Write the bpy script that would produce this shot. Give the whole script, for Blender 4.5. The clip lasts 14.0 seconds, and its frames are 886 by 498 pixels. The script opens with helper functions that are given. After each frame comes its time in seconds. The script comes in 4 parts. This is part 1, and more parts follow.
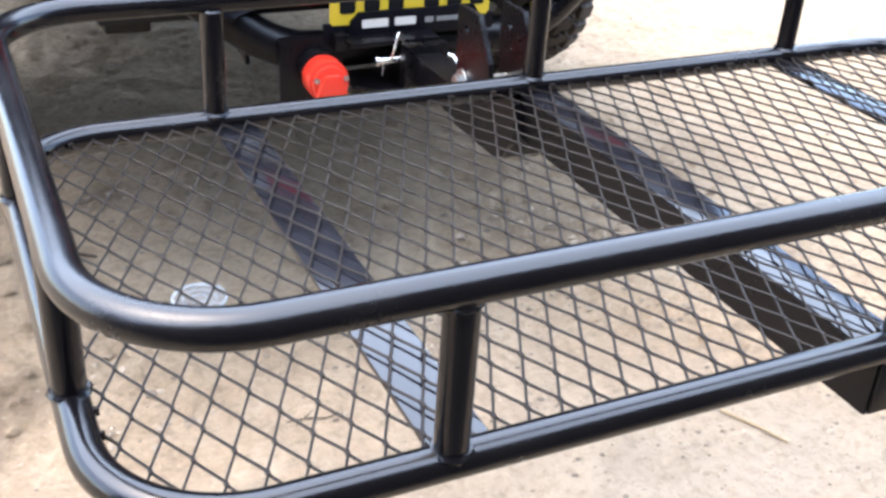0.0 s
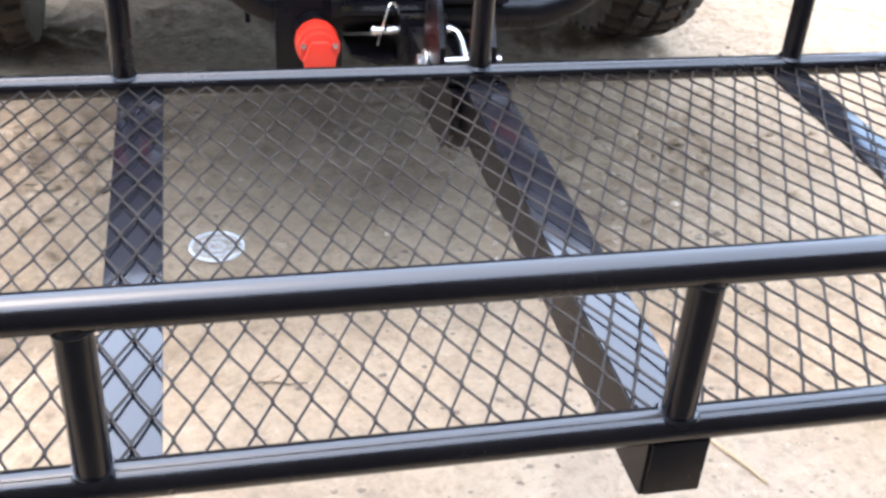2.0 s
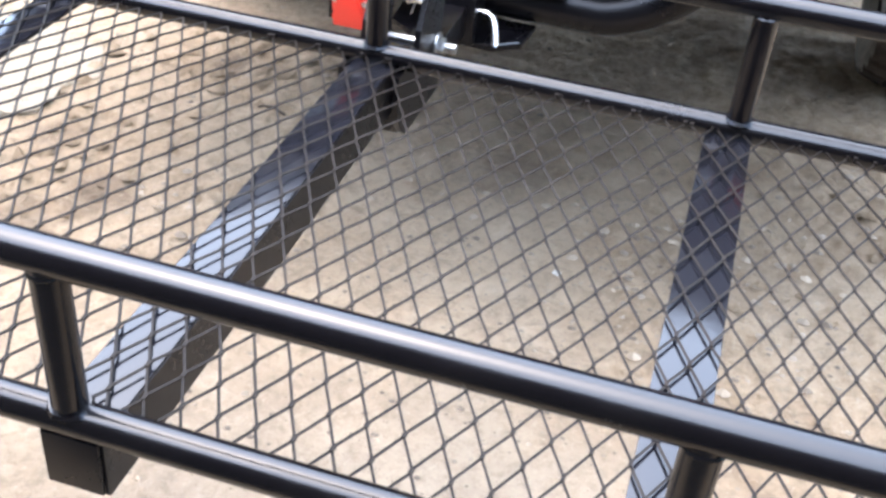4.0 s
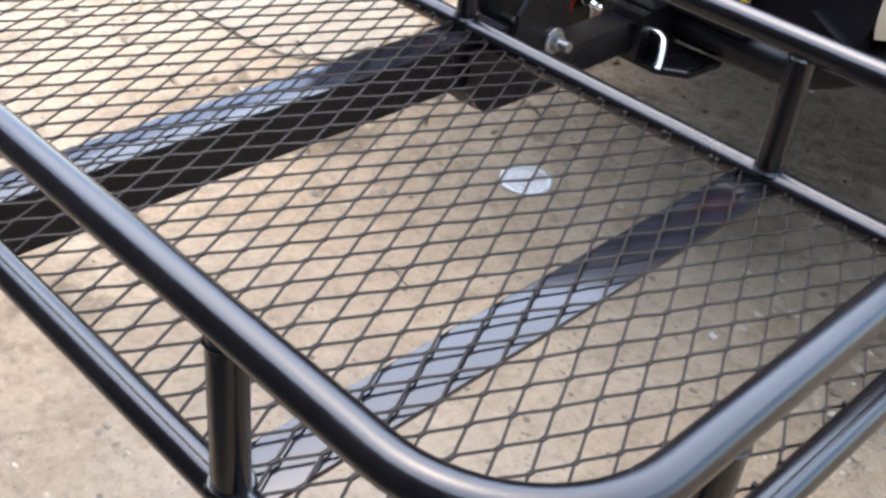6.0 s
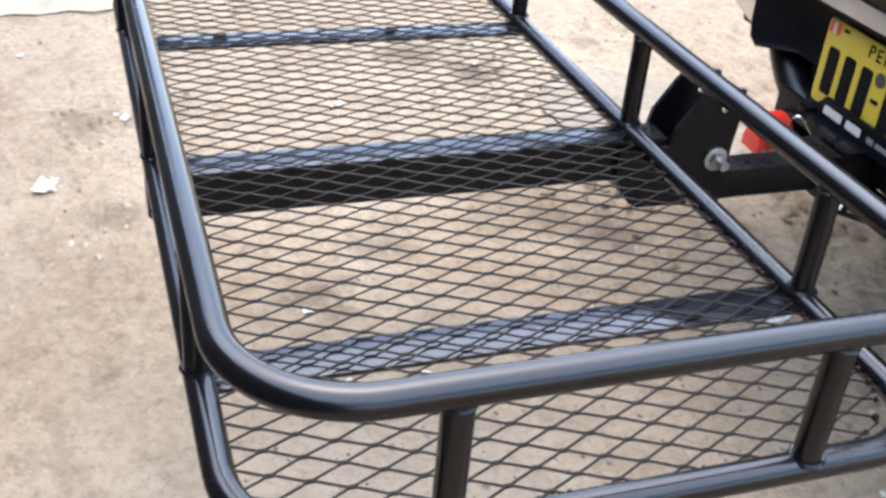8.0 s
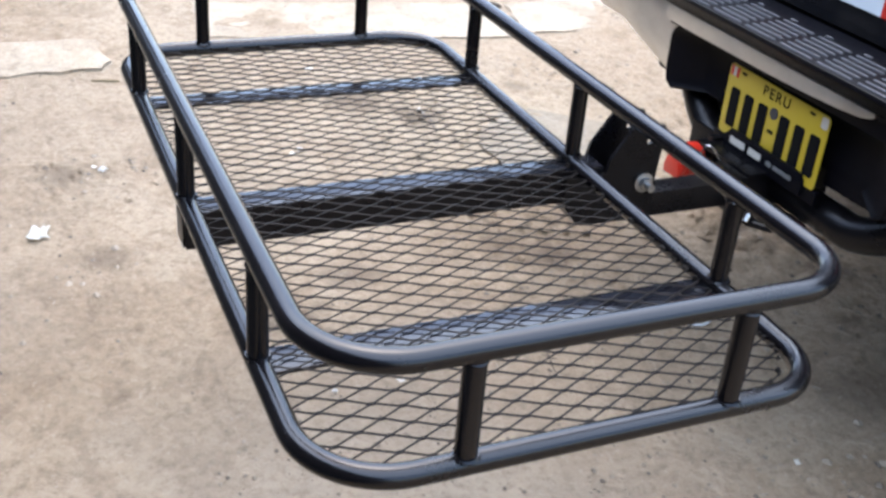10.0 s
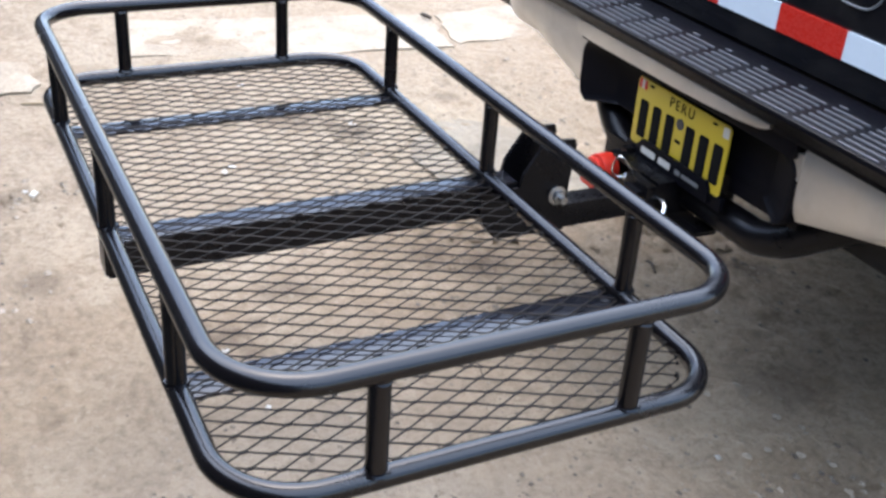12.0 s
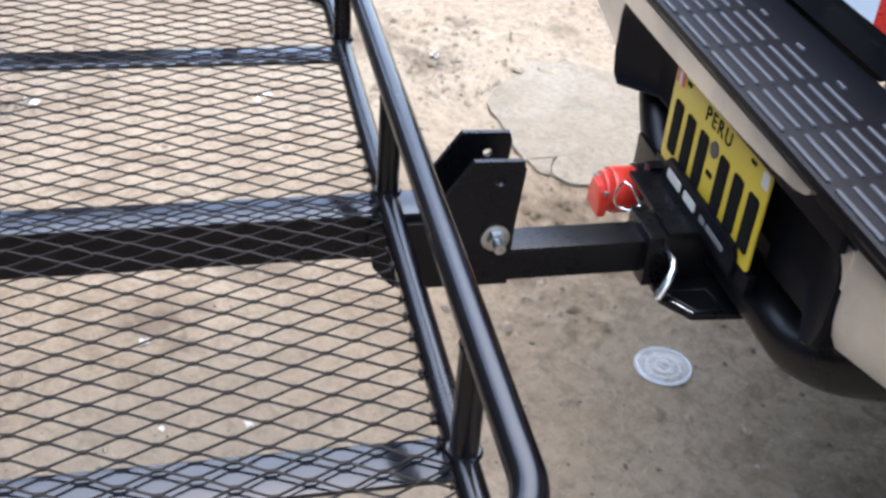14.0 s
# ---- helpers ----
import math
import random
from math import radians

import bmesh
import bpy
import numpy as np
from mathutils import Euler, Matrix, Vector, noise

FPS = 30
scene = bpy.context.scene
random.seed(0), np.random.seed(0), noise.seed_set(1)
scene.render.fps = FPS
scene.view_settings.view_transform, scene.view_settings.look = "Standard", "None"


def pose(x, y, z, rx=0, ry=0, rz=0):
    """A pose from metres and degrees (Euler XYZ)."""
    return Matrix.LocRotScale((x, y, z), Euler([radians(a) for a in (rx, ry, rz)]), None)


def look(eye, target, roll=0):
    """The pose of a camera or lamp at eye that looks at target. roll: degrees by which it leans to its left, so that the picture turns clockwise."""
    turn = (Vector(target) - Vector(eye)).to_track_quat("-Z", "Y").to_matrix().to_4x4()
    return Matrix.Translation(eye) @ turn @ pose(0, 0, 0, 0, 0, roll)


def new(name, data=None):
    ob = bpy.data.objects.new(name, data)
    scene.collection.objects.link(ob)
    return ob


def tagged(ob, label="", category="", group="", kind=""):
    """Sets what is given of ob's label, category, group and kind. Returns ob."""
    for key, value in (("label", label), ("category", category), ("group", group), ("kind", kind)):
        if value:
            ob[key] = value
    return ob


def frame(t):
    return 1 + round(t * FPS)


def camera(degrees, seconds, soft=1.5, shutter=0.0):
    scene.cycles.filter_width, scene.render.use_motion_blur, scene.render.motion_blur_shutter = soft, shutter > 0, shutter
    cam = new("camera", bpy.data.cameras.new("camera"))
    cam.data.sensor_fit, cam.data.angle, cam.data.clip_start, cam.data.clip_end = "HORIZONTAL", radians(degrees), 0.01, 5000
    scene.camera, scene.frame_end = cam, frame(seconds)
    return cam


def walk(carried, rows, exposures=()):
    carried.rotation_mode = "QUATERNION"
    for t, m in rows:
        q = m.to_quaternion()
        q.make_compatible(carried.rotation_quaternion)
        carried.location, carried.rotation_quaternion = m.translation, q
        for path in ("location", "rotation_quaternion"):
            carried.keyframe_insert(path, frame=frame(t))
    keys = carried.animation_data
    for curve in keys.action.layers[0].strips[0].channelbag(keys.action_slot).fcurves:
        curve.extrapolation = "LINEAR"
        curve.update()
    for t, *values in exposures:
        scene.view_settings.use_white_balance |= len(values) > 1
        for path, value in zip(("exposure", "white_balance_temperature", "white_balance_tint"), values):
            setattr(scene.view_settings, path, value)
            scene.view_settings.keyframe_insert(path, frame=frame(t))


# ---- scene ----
cam = camera(44.2, 14.0, soft=2.85)
PATH = [
    (0, (-0.769, -0.577, 1.232), (0.016, 0.981, 0.255), 3.8),
    (0.5, (-0.684, -0.638, 1.253), (-0.09, 0.978, 0.236), 4.4),
    (1, (-0.656, -0.671, 1.284), (-0.123, 0.952, 0.244), 4.6),
    (1.5, (-0.545, -0.671, 1.272), (-0.087, 0.962, 0.213), 4.4),
    (2, (-0.365, -0.617, 1.279), (0.048, 1.01, 0.193), 4.2),
    (2.5, (-0.125, -0.619, 1.288), (0.101, 1.026, 0.173), 3.8),
    (3, (0.089, -0.628, 1.303), (0.075, 1.004, 0.147), 4.8),
    (3.5, (0.271, -0.555, 1.308), (0.082, 1.041, 0.118), 5.3),
    (3.7, (0.331, -0.536, 1.308), (0.062, 1.055, 0.126), 5.5),
    (5.8, (0.815, -0.322, 1.268), (-0.175, 0.979, 0.116), 6.2),
    (6, (0.893, -0.295, 1.276), (-0.188, 0.917, 0.109), 6.6),
    (6.5, (1.048, -0.231, 1.313), (-0.266, 0.754, 0.172), 6.5),
    (7, (1.084, -0.133, 1.318), (-0.307, 0.736, 0.174), 7.2),
    (7.5, (1.193, -0.092, 1.343), (-0.309, 0.6, 0.217), 5.9),
    (8, (1.33, -0.082, 1.375), (-0.262, 0.518, 0.323), 5.2),
    (8.5, (1.421, -0.095, 1.406), (-0.212, 0.48, 0.406), 4.8),
    (9, (1.484, -0.147, 1.445), (-0.149, 0.498, 0.489), 5.5),
    (9.2, (1.504, -0.19, 1.452), (-0.097, 0.508, 0.476), 6.3),
    (11.3, (1.63, -0.301, 1.556), (0.05, 0.472, 0.604), 3.6),
    (11.5, (1.626, -0.3, 1.548), (0.051, 0.504, 0.614), 4.2),
    (12, (1.634, -0.243, 1.552), (0.084, 0.576, 0.588), 4.3),
    (12.5, (1.604, -0.039, 1.542), (0.072, 0.76, 0.535), 4.9),
    (13, (1.499, 0.172, 1.511), (-0.076, 0.826, 0.465), 6.8),
    (13.5, (1.305, 0.351, 1.473), (-0.289, 0.904, 0.399), 6.7),
    (14, (1.165, 0.483, 1.443), (-0.418, 0.887, 0.289), 4.9),
]
EXPOSURES = [(0, 3.50, 6850, 11), (3.7, 3.62, 6750, 11), (5.8, 3.13, 6850, 11), (7, 2.92, 6750, 11), (8, 2.80, 6650, 10), (9, 2.57, 6550, 10), (12, 2.51, 6500, 10), (13, 2.58, 6500, 10), (14, 2.68, 6500, 10)]
walk(cam, [(t, look(eye, target, roll)) for t, eye, target, roll in PATH], EXPOSURES)

# ---- world, sun, exposure ----
world = bpy.data.worlds.new("sky")
scene.world = world
world.use_nodes = True
wn = world.node_tree
sky = wn.nodes.new("ShaderNodeTexSky")
sky.sky_type = "NISHITA"
sky.sun_disc = False
sky.sun_elevation, sky.sun_rotation = radians(72), radians(-77)
sky.air_density, sky.dust_density, sky.ozone_density = 1.0, 2.3, 1.7
wn.links.new(sky.outputs[0], wn.nodes["Background"].inputs[0])
wn.nodes["Background"].inputs[1].default_value = 0.15
sun_data = bpy.data.lights.new("sun", "SUN")
sun_data.energy, sun_data.angle, sun_data.color = 1.5, radians(112), (0.72, 0.845, 1.0)
sun = new("sun", sun_data)
sun.matrix_world = look((0.2, 0.7, 7.0), (0, 0, 0))


# ---- helpers of the scene ----
def mesh_of(name, bm, material, smooth=False):
    me = bpy.data.meshes.new(name)
    bmesh.ops.recalc_face_normals(bm, faces=bm.faces[:])
    bm.to_mesh(me)
    bm.free()
    for m in material if isinstance(material, (list, tuple)) else (material,):
        me.materials.append(m)
    if smooth:
        me.polygons.foreach_set("use_smooth", [True] * len(me.polygons))
        me.set_sharp_from_angle(angle=radians(40))
    return me


def part(name, bm, material, parent=None, label="", smooth=True):
    ob = new(name, mesh_of(name, bm, material, smooth))
    if parent:
        ob.parent = parent
    if label:
        tagged(ob, label)
    return ob


def empty(name, place, label, category, group="", kind=""):
    ob = new(name)
    ob.empty_display_size = 0.1
    ob.location = place
    return tagged(ob, label, category, group, kind)


def box(bm, lo, hi, bevel=0.0, segments=2, turn=None):
    """An axis-aligned block between two corners, with rounded edges."""
    made = bmesh.ops.create_cube(bm, size=1.0)["verts"]
    lo, hi = Vector(lo), Vector(hi)
    size, mid = hi - lo, (hi + lo) / 2
    for v in made:
        v.co = Vector((v.co.x * size.x, v.co.y * size.y, v.co.z * size.z))
    if bevel:
        edges = list({e for v in made for e in v.link_edges})
        out = bmesh.ops.bevel(bm, geom=edges, offset=bevel, segments=segments, profile=0.7, affect="EDGES")
        made = list({v for f in out["faces"] for v in f.verts} | {v for v in made if v.is_valid})
    for v in made:
        v.co = (turn @ v.co if turn else v.co) + mid
    return made


def sweep(bm, points, radius, sides=16, closed=False, caps=True, squash=1.0, up=None):
    """A round tube along a line of points."""
    n = len(points)
    points = [Vector(p) for p in points]
    rings = []
    normal = None
    for i, p in enumerate(points):
        a = points[(i - 1) % n] if closed or i else p
        b = points[(i + 1) % n] if closed or i < n - 1 else p
        tangent = (b - a).normalized()
        if normal is None:
            normal = Vector(up) if up else (Vector((0, 0, 1)) if abs(tangent.z) < 0.9 else Vector((1, 0, 0)))
        normal = (normal - tangent * normal.dot(tangent)).normalized()
        side = tangent.cross(normal)
        r = radius[i] if isinstance(radius, (list, tuple)) else radius
        rings.append([bm.verts.new(p + normal * math.cos(2 * math.pi * k / sides) * r * squash + side * math.sin(2 * math.pi * k / sides) * r) for k in range(sides)])
    for i in range(n if closed else n - 1):
        one, two = rings[i], rings[(i + 1) % n]
        for k in range(sides):
            bm.faces.new((one[k], one[(k + 1) % sides], two[(k + 1) % sides], two[k]))
    if not closed and caps:
        bm.faces.new(rings[0][::-1])
        bm.faces.new(rings[-1])


def prism(bm, outline, axis, lo, hi, bevel=0.0):
    """A plate with the given outline, between lo and hi along an axis."""
    place = {"x": lambda u, v, w: (w, u, v), "y": lambda u, v, w: (u, w, v), "z": lambda u, v, w: (u, v, w)}[axis]
    low = [bm.verts.new(place(u, v, lo)) for u, v in outline]
    high = [bm.verts.new(place(u, v, hi)) for u, v in outline]
    n = len(outline)
    faces = [bm.faces.new(low[::-1]), bm.faces.new(high)]
    for i in range(n):
        faces.append(bm.faces.new((low[i], low[(i + 1) % n], high[(i + 1) % n], high[i])))
    if bevel:
        edges = list({e for f in faces[:2] for e in f.edges})
        bmesh.ops.bevel(bm, geom=edges, offset=bevel, segments=2, profile=0.7, affect="EDGES")


def disc(bm, centre, axis, radius, depth, sides=24, bevel=0.0, top=None):
    turn = Vector((0, 0, 1)).rotation_difference(Vector(axis)).to_matrix().to_4x4()
    made = bmesh.ops.create_cone(bm, cap_ends=True, cap_tris=False, segments=sides, radius1=radius, radius2=radius if top is None else top, depth=depth,
                                 matrix=Matrix.Translation(centre) @ turn)["verts"]
    if bevel:
        faces = {f for v in made for f in v.link_faces}
        edges = [e for e in {e for f in faces for e in f.edges} if any(len(f.verts) > 4 for f in e.link_faces)]
        bmesh.ops.bevel(bm, geom=edges, offset=bevel, segments=2, profile=0.6, affect="EDGES")


def rounded(x0, y0, x1, y1, r, steps=12, far=None):
    """A closed outline of a rectangle with rounded corners, anticlockwise; far: the radius of its corner at x1, y1."""
    out = []
    q = far or r
    for cx, cy, a, r in ((x1 - r, y0 + r, -90, r), (x1 - q, y1 - q, 0, q), (x0 + r, y1 - r, 90, r), (x0 + r, y0 + r, 180, r)):
        for k in range(steps + 1):
            t = radians(a + 90 * k / steps)
            out.append((cx + r * math.cos(t), cy + r * math.sin(t)))
    return out


def bead(bm, centre, axis, radius, thick, seed):
    """An uneven ring of weld round a tube."""
    rnd = random.Random(seed)
    turn = Vector((0, 0, 1)).rotation_difference(Vector(axis)).to_matrix()
    rings = []
    for k in range(20):
        a = 2 * math.pi * k / 20
        t = thick * rnd.uniform(0.75, 1.25)
        out = Vector((math.cos(a), math.sin(a), 0))
        rings.append([bm.verts.new(Vector(centre) + turn @ (out * (radius + t * math.cos(b)) + Vector((0, 0, t * 0.9 * math.sin(b))))) for b in [i * math.pi / 3 for i in range(6)]])
    for k in range(20):
        one, two = rings[k], rings[(k + 1) % 20]
        for i in range(6):
            bm.faces.new((one[i], one[(i + 1) % 6], two[(i + 1) % 6], two[i]))


# ---- materials ----
def shader(name, colour, roughness=0.5, metal=0.0, coat=0.0, spec=0.5):
    m = bpy.data.materials.new(name)
    m.use_nodes = True
    b = m.node_tree.nodes["Principled BSDF"]
    b.inputs["Base Color"].default_value = (*colour, 1)
    b.inputs["Roughness"].default_value = roughness
    b.inputs["Metallic"].default_value = metal
    b.inputs["Coat Weight"].default_value = coat
    b.inputs["Specular IOR Level"].default_value = spec
    return m


class Nodes:
    """Short words for a material's nodes."""

    def __init__(self, m):
        self.m, self.t = m, m.node_tree
        self.b = self.t.nodes["Principled BSDF"]
        self.co = self.t.nodes.new("ShaderNodeTexCoord").outputs["Object"]

    def put(self, socket, value):
        if isinstance(value, bpy.types.NodeSocket):
            self.t.links.new(value, socket)
        else:
            socket.default_value = value

    def noise(self, scale, detail=4.0, rough=0.55, warp=0.0, at=None):
        n = self.t.nodes.new("ShaderNodeTexNoise")
        self.put(n.inputs["Vector"], at or self.co)
        n.inputs["Scale"].default_value, n.inputs["Detail"].default_value = scale, detail
        n.inputs["Roughness"].default_value, n.inputs["Distortion"].default_value = rough, warp
        return n.outputs["Fac"]

    def cells(self, scale, feature="F1", at=None):
        n = self.t.nodes.new("ShaderNodeTexVoronoi")
        self.put(n.inputs["Vector"], at or self.co)
        n.feature = feature
        n.inputs["Scale"].default_value = scale
        return n.outputs["Distance"]

    def scaled(self, x, y, z):
        n = self.t.nodes.new("ShaderNodeMapping")
        self.put(n.inputs["Vector"], self.co)
        n.inputs["Scale"].default_value = (x, y, z)
        return n.outputs["Vector"]

    def ramp(self, value, *stops):
        n = self.t.nodes.new("ShaderNodeValToRGB")
        self.put(n.inputs["Fac"], value)
        while len(n.color_ramp.elements) < len(stops):
            n.color_ramp.elements.new(0.5)
        for e, (at, c) in zip(n.color_ramp.elements, stops):
            e.position = at
            e.color = (c, c, c, 1) if isinstance(c, (int, float)) else (*c, 1)
        return n.outputs["Color"]

    def mix(self, fac, a, b, kind="MIX"):
        n = self.t.nodes.new("ShaderNodeMix")
        n.data_type, n.blend_type = "RGBA", kind
        for socket, value in ((n.inputs[0], fac), (n.inputs[6], a), (n.inputs[7], b)):
            self.put(socket, (*value, 1) if isinstance(value, tuple) else value)
        return n.outputs[2]

    def sum(self, kind, a, b):
        n = self.t.nodes.new("ShaderNodeMath")
        n.operation = kind
        self.put(n.inputs[0], a)
        self.put(n.inputs[1], b)
        return n.outputs[0]

    def bump(self, height, distance, strength=1.0, base=None):
        n = self.t.nodes.new("ShaderNodeBump")
        self.put(n.inputs["Height"], height)
        n.inputs["Distance"].default_value, n.inputs["Strength"].default_value = distance, strength
        if base:
            self.put(n.inputs["Normal"], base)
        return n.outputs["Normal"]

    def set(self, **sockets):
        for key, value in sockets.items():
            self.put(self.b.inputs[key.replace("_", " ")], (*value, 1) if isinstance(value, tuple) else value)
        return self.m


def black_paint(name="black_gloss_paint", rough=0.20, dust=0.01, tone=(0.0014, 0.0011, 0.0016), ior=1.43):
    n = Nodes(shader(name, tone, rough, 0.0, 0.0))
    n.b.inputs["IOR"].default_value = ior
    n.b.inputs["Specular Tint"].default_value = (0.97, 0.97, 1.0, 1)
    grime = n.ramp(n.noise(9.0, 6.0, 0.62), (0.45, 0.0), (0.75, 1.0))
    fine = n.noise(160.0, 3.0)
    n.b.inputs["Coat Roughness"].default_value = 0.12
    colour = n.mix(n.sum("MULTIPLY", grime, dust), tone, (0.10, 0.085, 0.07))
    rough_map = n.sum("ADD", n.sum("MULTIPLY", fine, 0.12), n.sum("ADD", n.sum("MULTIPLY", grime, 0.10), rough - 0.06))
    peel = n.bump(n.noise(300.0, 2.0), 0.0003, 0.2)
    return n.set(Base_Color=colour, Roughness=rough_map, Normal=peel)


# soil tones; pale (0.05, 0.40) and (0.45, 0.30) paint in light under the mesh
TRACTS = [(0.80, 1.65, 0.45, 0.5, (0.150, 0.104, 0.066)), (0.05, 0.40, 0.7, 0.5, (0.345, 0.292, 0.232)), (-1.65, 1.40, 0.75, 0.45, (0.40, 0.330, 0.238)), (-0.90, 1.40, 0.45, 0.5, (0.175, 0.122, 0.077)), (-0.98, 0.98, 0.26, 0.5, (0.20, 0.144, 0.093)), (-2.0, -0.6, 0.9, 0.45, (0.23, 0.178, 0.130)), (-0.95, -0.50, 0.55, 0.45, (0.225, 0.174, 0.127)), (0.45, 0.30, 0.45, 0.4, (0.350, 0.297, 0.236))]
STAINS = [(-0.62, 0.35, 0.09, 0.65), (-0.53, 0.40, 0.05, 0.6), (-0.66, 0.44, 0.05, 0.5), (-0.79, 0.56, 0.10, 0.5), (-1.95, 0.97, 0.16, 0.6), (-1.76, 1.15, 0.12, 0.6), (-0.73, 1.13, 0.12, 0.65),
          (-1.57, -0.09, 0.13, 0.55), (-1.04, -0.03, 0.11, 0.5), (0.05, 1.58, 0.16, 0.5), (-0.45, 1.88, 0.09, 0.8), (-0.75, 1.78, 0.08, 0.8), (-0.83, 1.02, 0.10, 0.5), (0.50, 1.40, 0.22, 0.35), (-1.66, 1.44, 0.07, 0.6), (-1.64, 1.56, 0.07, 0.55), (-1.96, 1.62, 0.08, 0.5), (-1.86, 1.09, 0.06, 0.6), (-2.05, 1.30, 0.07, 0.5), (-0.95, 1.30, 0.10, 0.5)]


def dirt_ground():
    n = Nodes(shader("dirt", (0.2288, 0.1655, 0.1076), 0.95, 0.0, 0.0, 0.15))
    broad = n.noise(0.45, 6.0, 0.62, 0.8)
    patch = n.noise(2.1, 8.0, 0.66, 0.5)
    smudge = n.noise(5.5, 7.0, 0.68, 1.2)
    blotch = n.noise(13.0, 6.0, 0.7, 0.9)
    grain = n.noise(42.0, 8.0, 0.72)
    sand = n.noise(300.0, 4.0, 0.7)
    soil = n.mix(n.ramp(patch, (0.34, 0.0), (0.64, 1.0)), (0.2175, 0.1525, 0.09627), (0.3009, 0.2278, 0.1559))
    soil = n.mix(n.ramp(broad, (0.42, 0.0), (0.58, 0.85)), soil, (0.3441, 0.2711, 0.194))
    # loose brown earth beside and under the truck, packed pale earth before it
    split = n.t.nodes.new("ShaderNodeSeparateXYZ")
    n.put(split.inputs[0], n.co)
    loose = n.ramp(n.sum("ADD", n.sum("MULTIPLY", split.outputs[1], 0.42), n.sum("MULTIPLY", patch, 0.9)), (0.78, 0.0), (1.06, 0.6))
    soil = n.mix(loose, soil, n.mix(n.ramp(smudge, (0.36, 0.0), (0.62, 1.0)), (0.2175, 0.1478, 0.08918), (0.4013, 0.3149, 0.2232)))
    soil = n.mix(n.ramp(smudge, (0.48, 0.0), (0.70, 0.75)), soil, (0.174, 0.1195, 0.07525))
    soil = n.mix(n.ramp(blotch, (0.52, 0.0), (0.70, 0.65)), soil, (0.1632, 0.1137, 0.07385))
    crumb = n.noise(26.0, 7.0, 0.72, 1.4)
    soil = n.mix(n.ramp(crumb, (0.52, 0.0), (0.68, 0.62)), soil, (0.140, 0.098, 0.064))
    soil = n.mix(n.ramp(crumb, (0.30, 0.45), (0.44, 0.0)), soil, (0.385, 0.310, 0.230))
    soil = n.mix(n.ramp(blotch, (0.28, 0.45), (0.44, 0.0)), soil, (0.3669, 0.2924, 0.2149))
    # soil tones by stretch, plus the painted brightening under the mesh floor
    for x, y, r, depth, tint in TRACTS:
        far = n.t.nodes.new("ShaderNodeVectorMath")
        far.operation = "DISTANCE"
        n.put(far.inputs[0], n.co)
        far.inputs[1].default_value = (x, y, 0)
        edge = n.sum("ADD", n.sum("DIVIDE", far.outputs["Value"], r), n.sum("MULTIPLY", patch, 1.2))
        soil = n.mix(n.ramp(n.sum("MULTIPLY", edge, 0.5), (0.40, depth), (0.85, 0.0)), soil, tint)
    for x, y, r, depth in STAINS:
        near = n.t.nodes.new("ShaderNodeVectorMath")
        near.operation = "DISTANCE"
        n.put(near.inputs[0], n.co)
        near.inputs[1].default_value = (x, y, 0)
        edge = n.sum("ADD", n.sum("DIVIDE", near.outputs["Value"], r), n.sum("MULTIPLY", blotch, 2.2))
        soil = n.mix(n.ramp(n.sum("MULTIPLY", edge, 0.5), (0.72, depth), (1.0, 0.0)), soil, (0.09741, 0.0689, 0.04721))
    soil = n.mix(n.ramp(grain, (0.28, 0.50), (0.52, 0.0)), soil, (0.1037, 0.07337, 0.04721))
    soil = n.mix(n.ramp(n.noise(75.0, 3.0), (0.62, 0.0), (0.72, 0.5)), soil, (0.3579, 0.2952, 0.2245))
    soil = n.mix(n.ramp(sand, (0.55, 0.0), (0.75, 0.3)), soil, (0.3678, 0.3078, 0.2372))
    clods = n.cells(30.0)
    height = n.sum("ADD", n.sum("ADD", n.sum("MULTIPLY", grain, 1.0), n.sum("MULTIPLY", smudge, 1.0)), n.sum("ADD", n.sum("MULTIPLY", sand, 0.25), n.sum("MULTIPLY", clods, 0.4)))
    return n.set(Base_Color=soil, Normal=n.bump(height, 0.018, 1.0))


def concrete(name="old_concrete", tone=(0.41, 0.338, 0.256), earth=(0.305, 0.238, 0.168)):
    n = Nodes(shader(name, tone, 0.9, 0.0, 0.0, 0.2))
    blot = n.noise(2.4, 8.0, 0.68, 0.7)
    stain = n.noise(9.0, 7.0, 0.68, 0.6)
    grain = n.noise(60.0, 7.0, 0.72)
    colour = n.mix(n.ramp(blot, (0.38, 0.0), (0.60, 1.0)), earth, tone)
    colour = n.mix(n.ramp(stain, (0.50, 0.0), (0.72, 0.6)), colour, tuple(c * 0.62 for c in earth))
    colour = n.mix(n.ramp(grain, (0.30, 0.45), (0.55, 0.0)), colour, tuple(c * 0.45 for c in earth))
    return n.set(Base_Color=colour, Normal=n.bump(n.sum("ADD", grain, stain), 0.02, 0.9))


def rubber():
    n = Nodes(shader("tyre_rubber", (0.01334, 0.0116, 0.00986), 0.75, 0.0, 0.0, 0.3))
    dust = n.ramp(n.noise(14.0, 6.0, 0.65), (0.35, 0.1), (0.7, 0.85))
    return n.set(Base_Color=n.mix(dust, (0.01218, 0.01044, 0.0087), (0.068, 0.052, 0.042)), Normal=n.bump(n.noise(220.0, 3.0), 0.001, 0.5))


